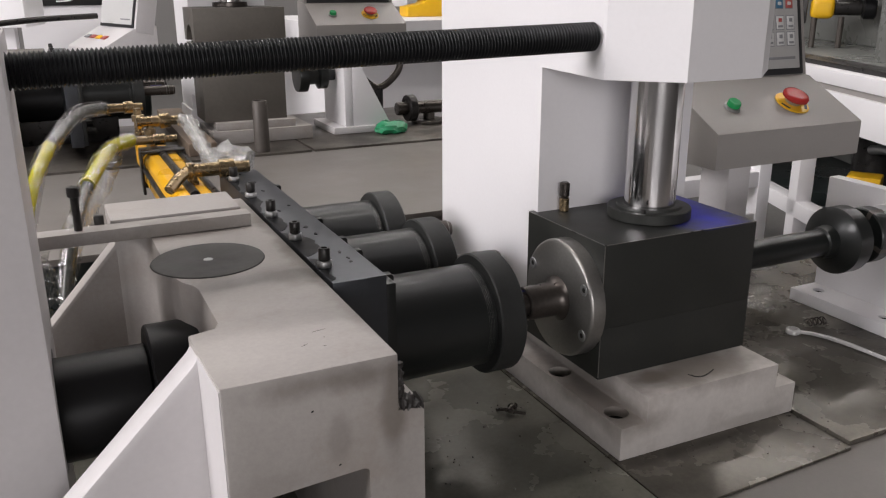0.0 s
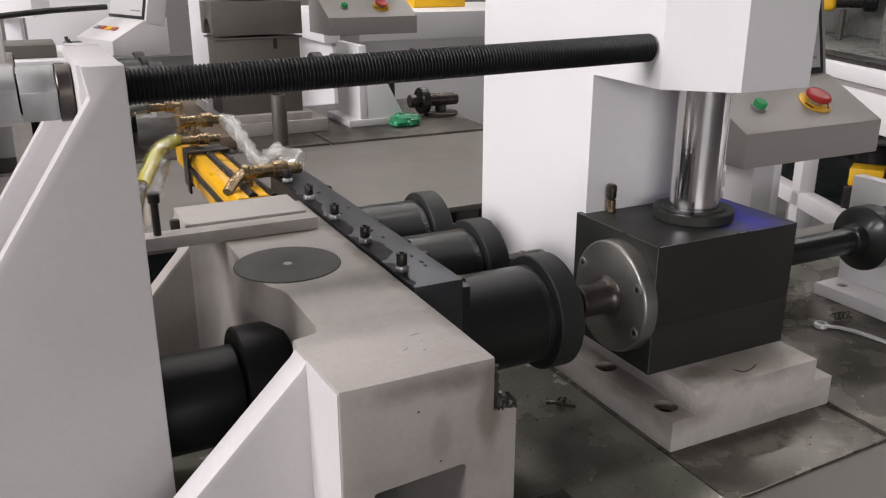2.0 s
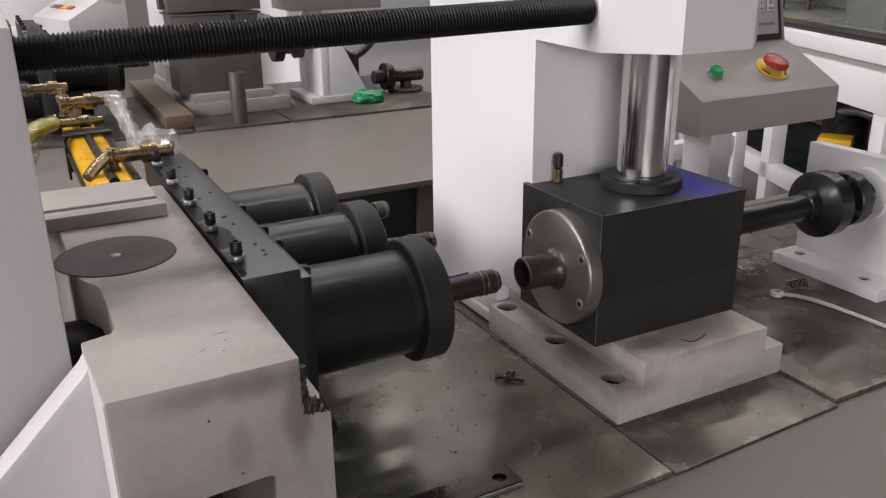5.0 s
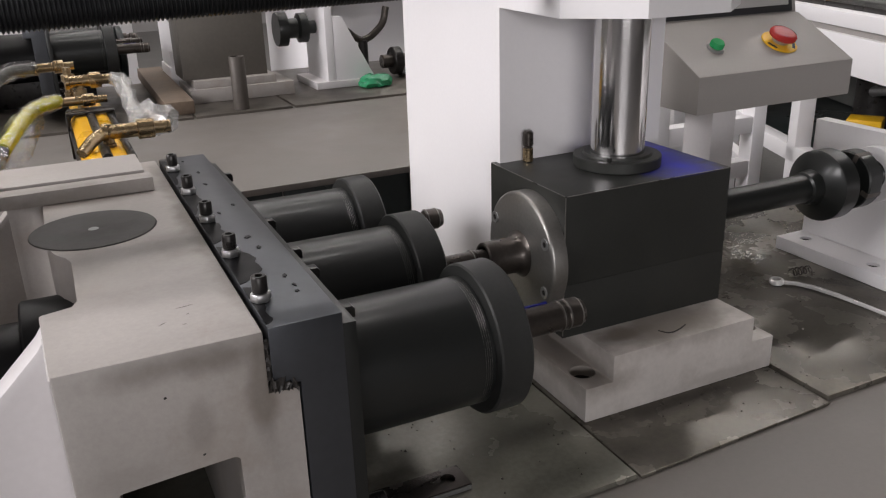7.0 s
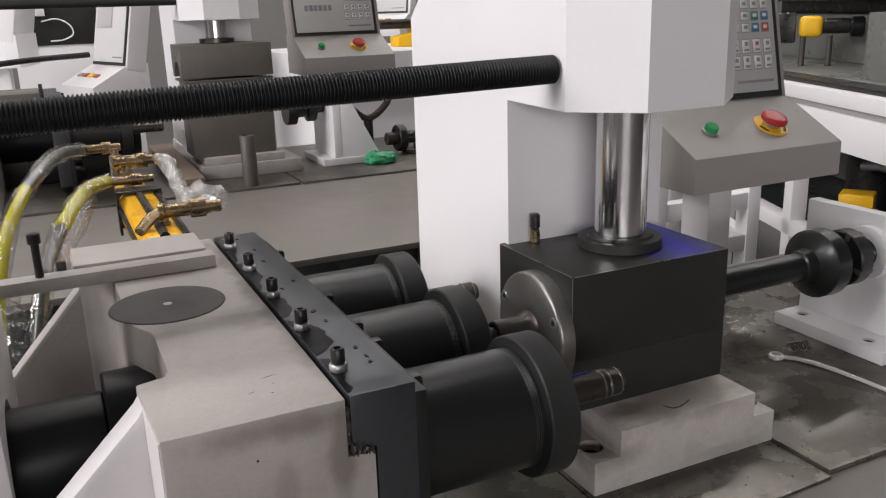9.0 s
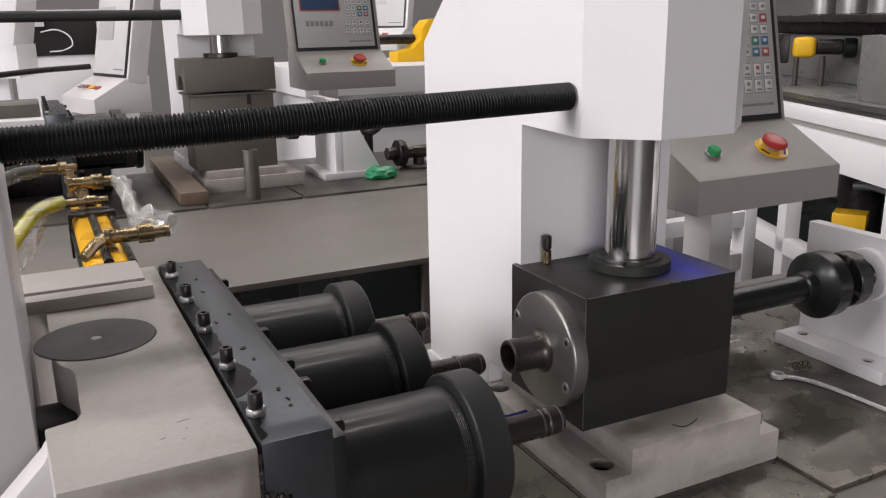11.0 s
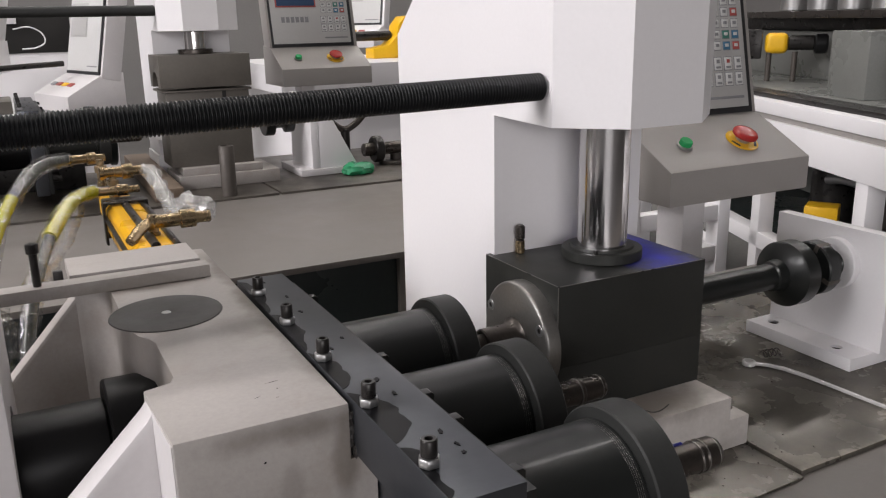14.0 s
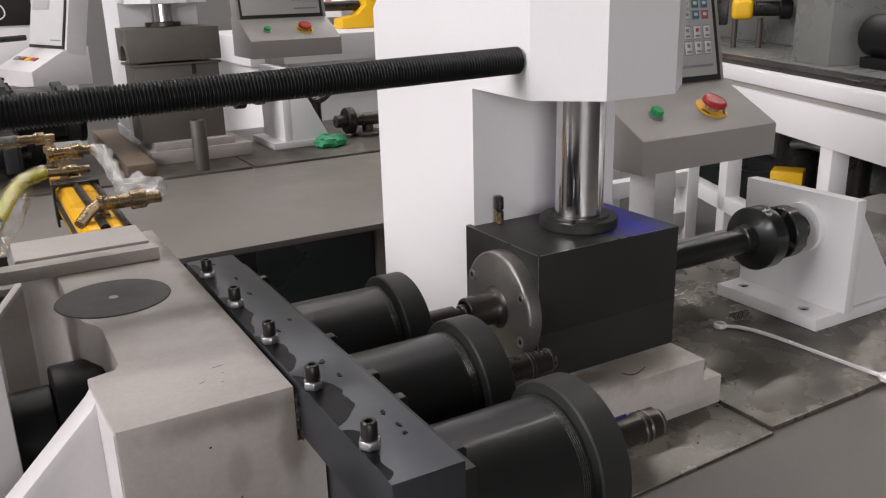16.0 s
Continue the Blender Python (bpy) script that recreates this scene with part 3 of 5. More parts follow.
# ---------------------------------------------------------------- backstop
STOP_Y, STOP_Z = 0.846, 0.146
stop = thing("backstop", "light grey painted backstop bracket with black adjusting screw", "backstop", (1.28, 0.87, 0.0))
sb = part("base_plate", box(1.187, 1.46, 0.766, 0.968, 0.0004, 0.021, 0.0015), WHITE, stop)
cut(sb, *[rod("z", (x, y, 0), 0.004, 0.05, 0.009, 0, 24) for x, y in ((1.212, 0.810), (1.217, 0.937))])
part("upright_plate", box(1.240, 1.262, 0.757, 0.966, 0.0212, 0.205, 0.0015), WHITE, stop)
for x, y in ((1.212, 0.810), (1.217, 0.937)):
    # black cup in place of the shade inside the hole
    part("bolt_hole", lathe([(0.0046, 0), (0.0046, 0.0088), (0.0165, 0.0089), (0.0165, 0.0085), (0.0050, 0.0084), (0.0050, 0)], "z", (x, y, 0), 24), HOLE, stop, "dark bolt hole")
for y in (0.772, 0.93):
    part("gusset", prism([(1.2622, 0.0214), (1.40, 0.0214), (1.275, 0.185), (1.2622, 0.185)], "y", y, y + 0.018, 0.0012), WHITE, stop)
part("boss_ring", ring("x", (0, STOP_Y, STOP_Z), 1.226, 1.2398, 0.0225, 0.041), WHITE, stop)
part("slotted_nut", ring("x", (0, STOP_Y, STOP_Z), 1.172, 1.197, 0.0205, 0.042, 0.002), BLACK, stop, "black slotted nut")
for a in (20, 110, 200, 290):
    part("nut_slot", moved(box(1.1715, 1.1975, -0.0035, 0.0035, 0.030, 0.0421, 0.0002), Matrix.Translation((0, STOP_Y, STOP_Z)) @ Matrix.Rotation(radians(a), 4, "X")), DULL, stop, "slot in the nut")
part("screw_thread", threaded(1.14, 1.2395, STOP_Y, STOP_Z, 0.022, 0.006, 28), BLACK, stop)
part("stop_flange", lathe([(0.862, 0), (0.862, 0.0195), (1.088, 0.0195), (1.090, 0.0225), (1.106, 0.0245), (1.114, 0.046), (1.117, 0.0495), (1.142, 0.0495), (1.145, 0.047), (1.145, 0)], "x", (0, STOP_Y, STOP_Z), 56), BLACK, stop, "black steel stop shaft with a round flange")


# ---------------------------------------------------------------- operator console
def console(m, body=None, post=None, plain=False):
    body, post = body or CONSOLE, post or PAINT
    t = thing("operator_console", "grey operator console with keypad panel, green button and red emergency stop", "control console", m @ Vector((1.27, 1.15, FLOOR_Z)), "operator consoles")
    def p(name, bm, mat, parent=t, label=""):
        return part(name, moved(bm, m), mat, parent, label)
    prof = [(1.076, 0.205), (1.30, 0.205), (1.30, 0.345), (1.205, 0.335), (1.076, 0.266)]
    p("console_body", prism(prof, "x", 1.100, 1.440, 0.003), body)
    p("console_post", box(1.180, 1.232, 1.125, 1.195, FLOOR_Z, 0.2045, 0.003), post)
    p("post_foot", box(1.08, 1.29, 1.07, 1.27, FLOOR_Z - 0.0005, FLOOR_Z + 0.012, 0.002), post)
    lean = math.atan2(0.055, 0.26)
    base = Matrix.Translation((1.27, 1.212, 0.3255)) @ Matrix.Rotation(-lean, 4, "X")
    def face(bm):
        return moved(bm, base)
    foil, border, glass = (KEYWHITE, PANEL, PANEL) if plain else (PANEL, KEYRED, LCD)
    p("panel_case", face(box(-0.168, 0.172, 0.0, 0.075, 0.0, 0.34, 0.004)), body)
    fr = p("panel_frame", face(box(-0.160, 0.158, -0.005, -0.0006, 0.012, 0.325, 0.002)), INK, label="black panel frame")
    p("keypad_foil", face(box(-0.1525, 0.1465, -0.0075, -0.0054, 0.0235, 0.3145, 0.001)), foil, fr, "silver keypad foil")
    p("screen_border", face(box(-0.132, 0.022, -0.0092, -0.0078, 0.155, 0.285, 0.0006)), border, fr, "screen border")
    p("screen", face(box(-0.127, 0.017, -0.0105, -0.0094, 0.160, 0.280, 0.0004)), glass, fr, "screen")
    tints = {(1, 3): KEYRED, (3, 2): KEYGREEN, (3, 3): KEYBLUE, (4, 2): KEYBLUE, (4, 3): KEYRED}
    for r in range(0 if plain else 5):
        for c in range(4):
            mat = tints.get((r, c), KEYWHITE)
            x, z = 0.050 + c * 0.0245, 0.228 - r * 0.0215
            p("key_rim", face(box(x - 0.0098, x + 0.0098, -0.0083, -0.0077, z - 0.0088, z + 0.0088, 0.0003)), GREYINK, fr)
            p("key", face(box(x - 0.0085, x + 0.0085, -0.0090, -0.0084, z - 0.0075, z + 0.0075, 0.0003)), mat, fr)
            p("key_mark", face(box(x - 0.0045, x + 0.0045, -0.0096, -0.0091, z - 0.002, z + 0.004, 0.0001)), GREYINK if mat == KEYWHITE else KEYWHITE, fr)
    for c in range(0 if plain else 4):
        for r in range(2):
            x, z = 0.046 + c * 0.0265, 0.108 - r * 0.030
            p("key_rim", face(box(x - 0.0105, x + 0.0105, -0.0083, -0.0077, z - 0.0135, z + 0.0135, 0.0003)), GREYINK, fr)
            p("function_key", face(box(x - 0.0090, x + 0.0090, -0.0090, -0.0084, z - 0.0120, z + 0.0120, 0.0003)), KEYWHITE, fr)
            p("key_mark", face(box(x - 0.006, x + 0.006, -0.0096, -0.0091, z - 0.009, z - 0.005, 0.0001)), GREYINK, fr)
            p("key_mark", face(box(x - 0.004, x + 0.004, -0.0096, -0.0091, z + 0.001, z + 0.008, 0.0001)), KEYRED if (c, r) == (2, 0) else GREYINK, fr)
    for i in range(0 if plain else 6):
        p("title_bar", face(box(-0.115 + i * 0.018, -0.102 + i * 0.018, -0.0086, -0.0077, 0.100, 0.120, 0.0003)), GREYINK, fr)
    p("maker_bar", face(box(0.045, 0.135, -0.0086, -0.0077, 0.040, 0.045, 0.0003)), GREYINK, fr)
    # buttons on the sloping desk
    slope = math.atan2(0.069, 0.129)
    def desk(x, y):
        return Matrix.Translation((x, y, 0.266 + (y - 1.076) * 0.069 / 0.129)) @ Matrix.Rotation(slope, 4, "X")
    if plain:
        for k, mat in enumerate((GREYINK, KEYRED, YPLASTIC, KEYRED)):
            p("switch_cap", moved(box(-0.020, 0.020, -0.010, 0.010, 0.0004, 0.005, 0.001), desk(1.16 + 0.055 * k, 1.140)), mat)
        return t
    g = p("green_button", moved(lathe([(0.006, 0), (0.006, 0.0118), (0.013, 0.0118), (0.0155, 0.0100), (0.0155, 0)], "z", (0, 0, 0), 32), desk(1.180, 1.134)), GREEN, label="green push button")
    p("button_bezel", moved(ring("z", (0, 0, 0), 0.0003, 0.0058, 0.0, 0.0148, 0.001, 32), desk(1.180, 1.134)), ZINC, g, "zinc bezel")
    e = p("emergency_stop", moved(lathe([(0.012, 0), (0.012, 0.0205), (0.014, 0.0235), (0.018, 0.0238), (0.0212, 0.0215), (0.0228, 0.0165), (0.0230, 0)], "z", (0, 0, 0), 40), desk(1.321, 1.133)), RED, label="red mushroom emergency stop")
    p("stop_collar", moved(rod("z", (0, 0, 0), 0.0032, 0.0118, 0.014, 0.001, 32), desk(1.321, 1.133)), ZINC, e)
    p("yellow_ring", moved(rod("z", (0, 0, 0), 0.0004, 0.003, 0.0315, 0.001, 40), desk(1.321, 1.133)), YPLASTIC, e, "yellow warning ring")
    for a in (200, 320):
        p("ring_print", moved(moved(box(-0.009, 0.009, -0.0025, 0.0025, 0.0031, 0.0035, 0.0001), Matrix.Rotation(radians(a + 90), 4, "Z") @ Matrix.Translation((0, -0.0245, 0))), desk(1.321, 1.133)), INK, e)
    return t


console(Matrix.Identity(4))


# ---------------------------------------------------------------- press carriage (slides along the bed)
def crumb(r, seed):
    """A small flat uneven nick."""
    bm = bmesh.new()
    bmesh.ops.create_icosphere(bm, subdivisions=1, radius=r)
    rn = random.Random(seed)
    for v in bm.verts:
        v.co = Vector((v.co.x * rn.uniform(0.5, 1.3), v.co.y * 0.2, v.co.z * rn.uniform(0.3, 1.1)))
    return bm


CAR_AT = Vector((0.22, AXIS_Y, 0.0))
car = thing("press_carriage", "light grey cast iron press carriage with sloping ribs and oily face", "press carriage", CAR_AT)
TOP = 0.2525
bay = [(0.1685 - 0.028 * (1 - math.sin(radians(a))), 0.966 - 0.028 * (1 - math.cos(radians(a)))) for a in range(0, 91, 15)]
neck = [(0.1685, 0.815), (0.1700, 0.795), (0.1750, 0.777), (0.1825, 0.764), (0.1855, 0.752)]
plan = [(0.1640, 0.552), (0.2918, 0.552), (0.2918, 1.060), (0.134, 1.060), (0.134, 0.966)] + bay + neck + [(0.1855, 0.668), (0.1815, 0.658), (0.1600, 0.652)]
CAST = stained(BARE, "oil_stained_shaded_casting", (
    ((0.03, -0.268, 0.240), (0.12, 0.016, 0.016), 1.0, 0.7), ((0.068, -0.262, 0.21), (0.014, 0.02, 0.06), 1.0, 0.6), ((-0.02, -0.262, 0.17), (0.05, 0.02, 0.018), 1.0, 0.18),
    ((0.025, -0.262, 0.195), (0.012, 0.02, 0.028), 1.0, 0.3), ((0.074, 0.02, 0.2525), (0.022, 0.30, 0.03), 1.0, 0.75), ((0.045, -0.06, 0.2525), (0.045, 0.05, 0.02), 1.0, 0.35),
    # the last spot paints shade onto the recess wall
    ((0.0, -0.10, 0.2525), (0.07, 0.09, 0.02), 1.0, 0.15), ((-0.01, 0.12, 0.2525), (0.08, 0.03, 0.03), 1.0, 0.5), ((-0.04, 0.09, 0.15), (0.03, 0.06, 0.10), 1.0, 0.3)), (0.125, 0.105, 0.085), 0.55, 26.0)
cb = part("casting", prism(plan, "z", 0.0006, TOP, 0.0018), CAST, car)
for x, y, z in ((0.226, 0.5524, 0.2215), (0.2445, 0.5524, 0.1735)):
    part("casting_pore", moved(crumb(0.0028, int(x * 1000)), Matrix.Translation((x, y, z))), HOLE, car, "small dark pore")
cut(cb, prism([(0.1895, -0.05), (0.1890, 0.1605), (0.2280, 0.1632), (0.2640, 0.1655), (0.2675, 0.1630), (0.2675, -0.05)], "y", 0.50, 0.90, 0.003))
join_on(cb, box(0.2850, 0.3120, 0.5520, 1.0585, 0.0006, 0.2065, 0))
part("grease_lump", tube([(0.2940, 0.5560, 0.2120), (0.2995, 0.5550, 0.2118), (0.3050, 0.5555, 0.2085), (0.3100, 0.5560, 0.2090)], 0.0058, 10, 5, 0.5, 4), RUBBER, car, "lump of dark grease", 12)
part("grease_lump", tube([(0.2933, 0.5555, 0.2440), (0.2940, 0.5550, 0.2300), (0.2937, 0.5555, 0.2150)], 0.0026, 8, 6, 0.5, 5), RUBBER, car, "streak of dark grease", 12)
part("end_block", prism([(0.2700, 0.050), (0.3105, 0.050), (0.3105, 0.2064), (0.2945, 0.2064), (0.2945, 0.2470), (0.2700, 0.2470)], "y", 1.0605, 1.078, 0.001), BOLT, car, "black steel end block")
slope = [(0.175, 0.0006), (0.175, 0.2480), (0.1606, 0.2480), (0.1560, 0.2410), (-0.085, 0.0006)]
part("carriage_rib", prism(slope, "y", 0.618, 0.648, 0.003), PAINT, car)
# far rib takes the darker casting colour in place of the recess's shade
part("carriage_rib", prism([(0.150, 0.0006), (0.150, 0.2500), (0.1420, 0.2500), (0.1375, 0.2440), (0.1310, 0.2370), (-0.080, 0.0006)], "y", 0.9662, 0.994, 0.003), CAST, car)
# thin layer that makes this side paler than the casting
part("pale_side", prism([(0.1641, 0.5532), (0.1616, 0.6178), (0.1606, 0.6178), (0.1631, 0.5532)], "z", 0.0006, TOP - 0.0025, 0), PAINT, car, "thin pale layer on one side of the casting")
part("access_plug", lathe([(TOP + 0.0002, 0), (TOP + 0.0002, 0.0538), (TOP + 0.0012, 0.0530), (TOP + 0.0012, 0.005), (TOP + 0.0005, 0.004), (TOP + 0.0005, 0)], "z", (0.2085, 0.8290, 0), 64), RUBBER, car, "matt black round plug")
# pale disc stands in for the light reflected at the plug's centre
part("plug_highlight", rod("z", (0.2085, 0.8290, 0), TOP + 0.0006, TOP + 0.0014, 0.0046, 0.0003, 20), NUT, car, "small bright disc for the plug's highlight")
part("cross_bar", box(0.028, 0.2745, 0.930, 0.9535, TOP + 0.0005, TOP + 0.0145, 0.001), CAST, car)
part("bar_screw", join(rod("z", (0.100, 0.940, 0), TOP + 0.0147, TOP + 0.050, 0.0042, 0.0004, 16), rod("z", (0.100, 0.940, 0), TOP + 0.050, TOP + 0.0605, 0.0065, 0.0008, 20)), BOLT, car, "black socket screw")
part("raised_pad", box(0.1320, 0.2695, 0.9575, 1.0365, TOP + 0.0003, TOP + 0.0165, 0.0018), CAST, car)
part("stop_lug", box(0.116, 0.126, 0.9540, 0.9620, TOP + 0.0005, TOP + 0.024, 0.001), BOLT, car)

# hydraulic ram that pushes the carriage
hyd = thing("hydraulic_ram", "matt black hydraulic ram between end post and carriage", "hydraulic ram", CAR_AT + Vector((-0.1, 0, 0.1)))
RC = (0, 0.778, 0.150)
part("ram_body", rod("x", RC, -0.02, 0.1388, 0.0465, 0.002, 56), DULLBLACK, hyd)
part("ram_cap", lathe([(0.139, 0), (0.139, 0.061), (0.141, 0.063), (0.183, 0.063), (0.185, 0.061), (0.1852, 0.0)], "x", RC, 56), DULLBLACK, hyd)

# ---------------------------------------------------------------- tool slide with three tool cylinders
END = 0.710                         # near end of the plate at the first station
SL_AT = Vector((0.33, END + 0.25, 0.0))
sl = thing("tool_slide", "blued steel tool slide with three black tool cylinders", "tool slide", SL_AT)
hook = [(0.2950, 0.2095), (0.2950, 0.2540), (0.3465, 0.2540), (0.3465, 0.022), (0.3135, 0.022), (0.3135, 0.2095)]
part("slide_plate", prism(hook, "y", END, END + 0.503, 0.0012), PLATE, sl)
part("tool_plate", box(0.3467, 0.3580, END + 0.006, END + 0.497, 0.024, 0.2425, 0.001), BLACK, sl)
SCREW_X = 0.3025
SCREW_Y = [END + 0.046 + 0.0985 * i for i in range(5)]
for i, y in enumerate(SCREW_Y):
    b = part("adjusting_screw", lathe([(0.2612, 0.0036), (0.2612, 0.0053), (0.2617, 0.0056), (0.2722, 0.0056), (0.2732, 0.0049), (0.2732, 0.0029), (0.2680, 0.0027), (0.2680, 0)], "z", (SCREW_X, y, 0), 24), BOLT, sl, "black socket head screw")
    part("lock_nut", hexagon("z", (SCREW_X, y, 0), 0.2543, 0.2606, 0.0076, 12 * i), ZINC, b, "zinc plated lock nut")
    part("screw_shank", rod("z", (SCREW_X, y, 0), 0.2600, 0.2615, 0.0042, 0.0002, 16), BOLT, b)
for dy in (-0.066, 0.018, 0.067, 0.154, 0.342):
    y = AXIS_Y + dy
    part("clamp_tab", prism([(0.3468, 0.2260), (0.3468, 0.2420), (0.3640, 0.2420), (0.3660, 0.2400), (0.3660, 0.2330), (0.3585, 0.2325), (0.3582, 0.2260)], "y", y - 0.0048, y + 0.0048, 0.0008), BLACK, sl)
def blot(cx, cy, z, w, l, seed, thick=0.0004):
    """A thin irregular patch."""
    rnd = random.Random(seed)
    ph = [rnd.uniform(0, 6.28) for _ in range(3)]
    out = []
    for k in range(36):
        a = 2 * math.pi * k / 36
        r = 1 + 0.28 * math.sin(2 * a + ph[0]) + 0.16 * math.sin(5 * a + ph[1]) + 0.10 * math.sin(9 * a + ph[2])
        out.append((cx + w * r * math.cos(a), cy + l * r * math.sin(a)))
    return prism(out, "z", z, z + thick, 0)


rnd = random.Random(21)
def oil_tongue(y0, y1, reach, seed):
    """An irregular run of oil from the plate's edge inwards."""
    rn = random.Random(seed)
    ph = [rn.uniform(0, 6.28) for _ in range(4)]
    edge = [(0.2956, y0), (0.2956, y1)]
    for k in range(41):
        u = 1 - k / 40
        w = 0.60 + 0.26 * math.sin(4 * u + ph[0]) + 0.12 * math.sin(9 * u + ph[1]) + 0.04 * math.sin(21 * u + ph[2]) + 0.02 * math.sin(43 * u + ph[3])
        edge.append((0.2960 + reach * max(0.08, w) * math.sin(math.pi * min(max(u, 0.001), 0.999)) ** 0.6, y0 + (y1 - y0) * u))
    return prism(edge, "z", 0.2535, 0.25432, 0)


for i, (u, v, reach) in enumerate(((0.006, 0.075, 0.024), (0.082, 0.172, 0.030), (0.180, 0.262, 0.020), (0.268, 0.372, 0.026), (0.380, 0.492, 0.022))):
    part("oil_film", oil_tongue(END + u, END + v, reach, 30 + i), OILFILM, sl, "dark glossy oil film")
    for k in range(2):
        w = rnd.uniform(0.0010, 0.0024)
        part("oil_drop", blot(0.300 + reach + rnd.uniform(-0.004, 0.010), END + u + (v - u) * rnd.random(), 0.2541, w, w * rnd.uniform(1.2, 2.6), 100 + 10 * i + k, 0.0006), OILFILM, sl, "glossy drop of oil")
for j, yy in enumerate((0.0, 0.158, 0.316)):
    y = AXIS_Y + yy
    body = part("tool_cylinder", rod("x", (0, y, AXIS_Z), 0.3583, 0.4896, 0.0572, 0.0005, 72), BLACK, sl, "black tool cylinder")
    part("cylinder_cap", lathe([(0.4898, 0.050), (0.4898, 0.0665), (0.4915, 0.0680), (0.5185, 0.0680), (0.5205, 0.0660), (0.5207, 0.030), (0.519, 0.028), (0.519, 0)], "x", (0, y, AXIS_Z), 64), CAP, body, "dark grey ring cap")
    part("thread_line", join(*[ring("x", (0, y, AXIS_Z), 0.4800 + 0.0019 * k, 0.4802 + 0.0019 * k, 0.0560, 0.05728, 0.0001, 64) for k in range(4)]), STEEL, body, "worn bright thread crests")
    for s in (-1, 1):
        part("plate_bolt", rod("x", (0, y + s * 0.064, 0.062), 0.3583, 0.382, 0.0085, 0.001, 20), BOLT, sl)
    if j == 0:
        man = [(0.519, 0), (0.519, 0.0165), (0.523, 0.0142), (0.585, 0.0138), (0.586, 0.0146), (0.588, 0.0146), (0.589, 0.0137), (0.592, 0.0137), (0.593, 0.0143), (0.606, 0.0140), (0.611, 0.0118), (0.611, 0.0)]
        lab = "stepped steel mandrel with a bevelled tip"
    elif j == 1:
        man = [(0.519, 0), (0.519, 0.0165), (0.523, 0.0135), (0.575, 0.0130), (0.577, 0.0142), (0.580, 0.0142), (0.582, 0.0130), (0.606, 0.0126), (0.610, 0.0105), (0.610, 0.0)]
        lab = "oily dark steel mandrel"
    else:
        man = [(0.519, 0), (0.519, 0.0165), (0.523, 0.0140), (0.582, 0.0136), (0.584, 0.0100), (0.589, 0.0096), (0.591, 0.0120), (0.594, 0.0132), (0.608, 0.0132), (0.614, 0.0108), (0.615, 0.0)]
        lab = "steel mandrel with a rounded necked tip"
    mat = DARKSTEEL
    if j == 0:
        part("dye_stroke", tube([(0.545, y + 0.0056, AXIS_Z + 0.0124), (0.560, y + 0.0060, AXIS_Z + 0.0122), (0.577, y + 0.0056, AXIS_Z + 0.0124)], 0.0022, 8, 4, 0.2, 2), BLUEMARK, body, "stroke of blue marking dye")
    mb = part("mandrel", lathe(man, "x", (0, y, AXIS_Z), 40), mat, body, lab, 18)
    for bx in ((0.586, 0.593, 0.6055) if j == 0 else (0.576, 0.603) if j == 1 else (0.593, 0.607)):
        br = max(r for h, r in man if abs(h - bx) < 0.012)
        part("bright_band", ring("x", (0, y, AXIS_Z), bx, bx + 0.0013, 0.009, br + 0.0003, 0.0003, 40), STEEL, body, "bright turned band")

# ---------------------------------------------------------------- pneumatic cylinder that indexes the slide
PN_AT = Vector((0.255, 1.06, 0.20))
pn = thing("pneumatic_cylinder", "yellow pneumatic cylinder with brass fittings and film-wrapped hoses", "pneumatic cylinder", PN_AT)
cx, cz = 0.251, 0.224
bx = cx - 0.007
octagon = [(-0.7, -1), (0.7, -1), (1, -0.7), (1, 0.7), (0.7, 1), (-0.7, 1), (-1, 0.7), (-1, -0.7)]
part("mount_block", box(bx - 0.032, bx + 0.032, 1.0790, 1.105, cz - 0.032, cz + 0.008, 0.002), BOLT, pn, "black mounting block")
part("barrel", prism([(bx + u * 0.028, cz + v * 0.028) for u, v in octagon], "y", 1.1052, 1.425, 0.003), YELLOW, pn, "yellow cylinder barrel")
for u, v, r in ((0.0, 0.95, 0.0066), (1.0, 0.85, 0.0050), (-1.0, 0.2, 0.0050)):
    part("tie_strip", rod("y", (bx + u * 0.028, 0, cz + v * 0.028), 1.106, 1.424, r, 0.0004, 12), BOLT, pn)
part("end_cap", box(bx - 0.031, bx + 0.031, 1.4252, 1.455, cz - 0.031, cz + 0.031, 0.003), BOLT, pn, "black end cap")
part("rear_barrel", prism([(bx + u * 0.024, cz + v * 0.024) for u, v in octagon], "y", 1.4552, 1.57, 0.003), YELLOW, pn, "yellow cylinder barrel")


def fitting(name, p, axis, length, r=0.0085):
    bm = lathe([(0, 0), (0, r), (0.006, r), (0.007, r * 0.8), (length * 0.5, r * 0.8), (length * 0.5 + 0.001, r * 1.1), (length * 0.75, r * 1.1), (length * 0.76, r * 0.7), (length, r * 0.7), (length, 0)], axis, p, 20)
    return part(name, bm, BRASS, pn, "brass hose fitting")


part("clamp_strap", join(box(bx - 0.034, bx + 0.034, 1.392, 1.412, cz + 0.0305, cz + 0.0345, 0.001), box(bx - 0.0345, bx - 0.0305, 1.392, 1.412, cz - 0.034, cz + 0.0304, 0.001), box(bx + 0.0305, bx + 0.0345, 1.392, 1.412, cz - 0.034, cz + 0.0304, 0.001)), BOLT, pn, "black clamp strap")
fitting("fitting", (cx, 1.165, cz + 0.026), "z", 0.03)
fitting("fitting", (cx - 0.006, 1.165, cz + 0.046), "x", 0.082, 0.0115)
fitting("fitting", (cx - 0.012, 1.49, cz + 0.024), "z", 0.040)
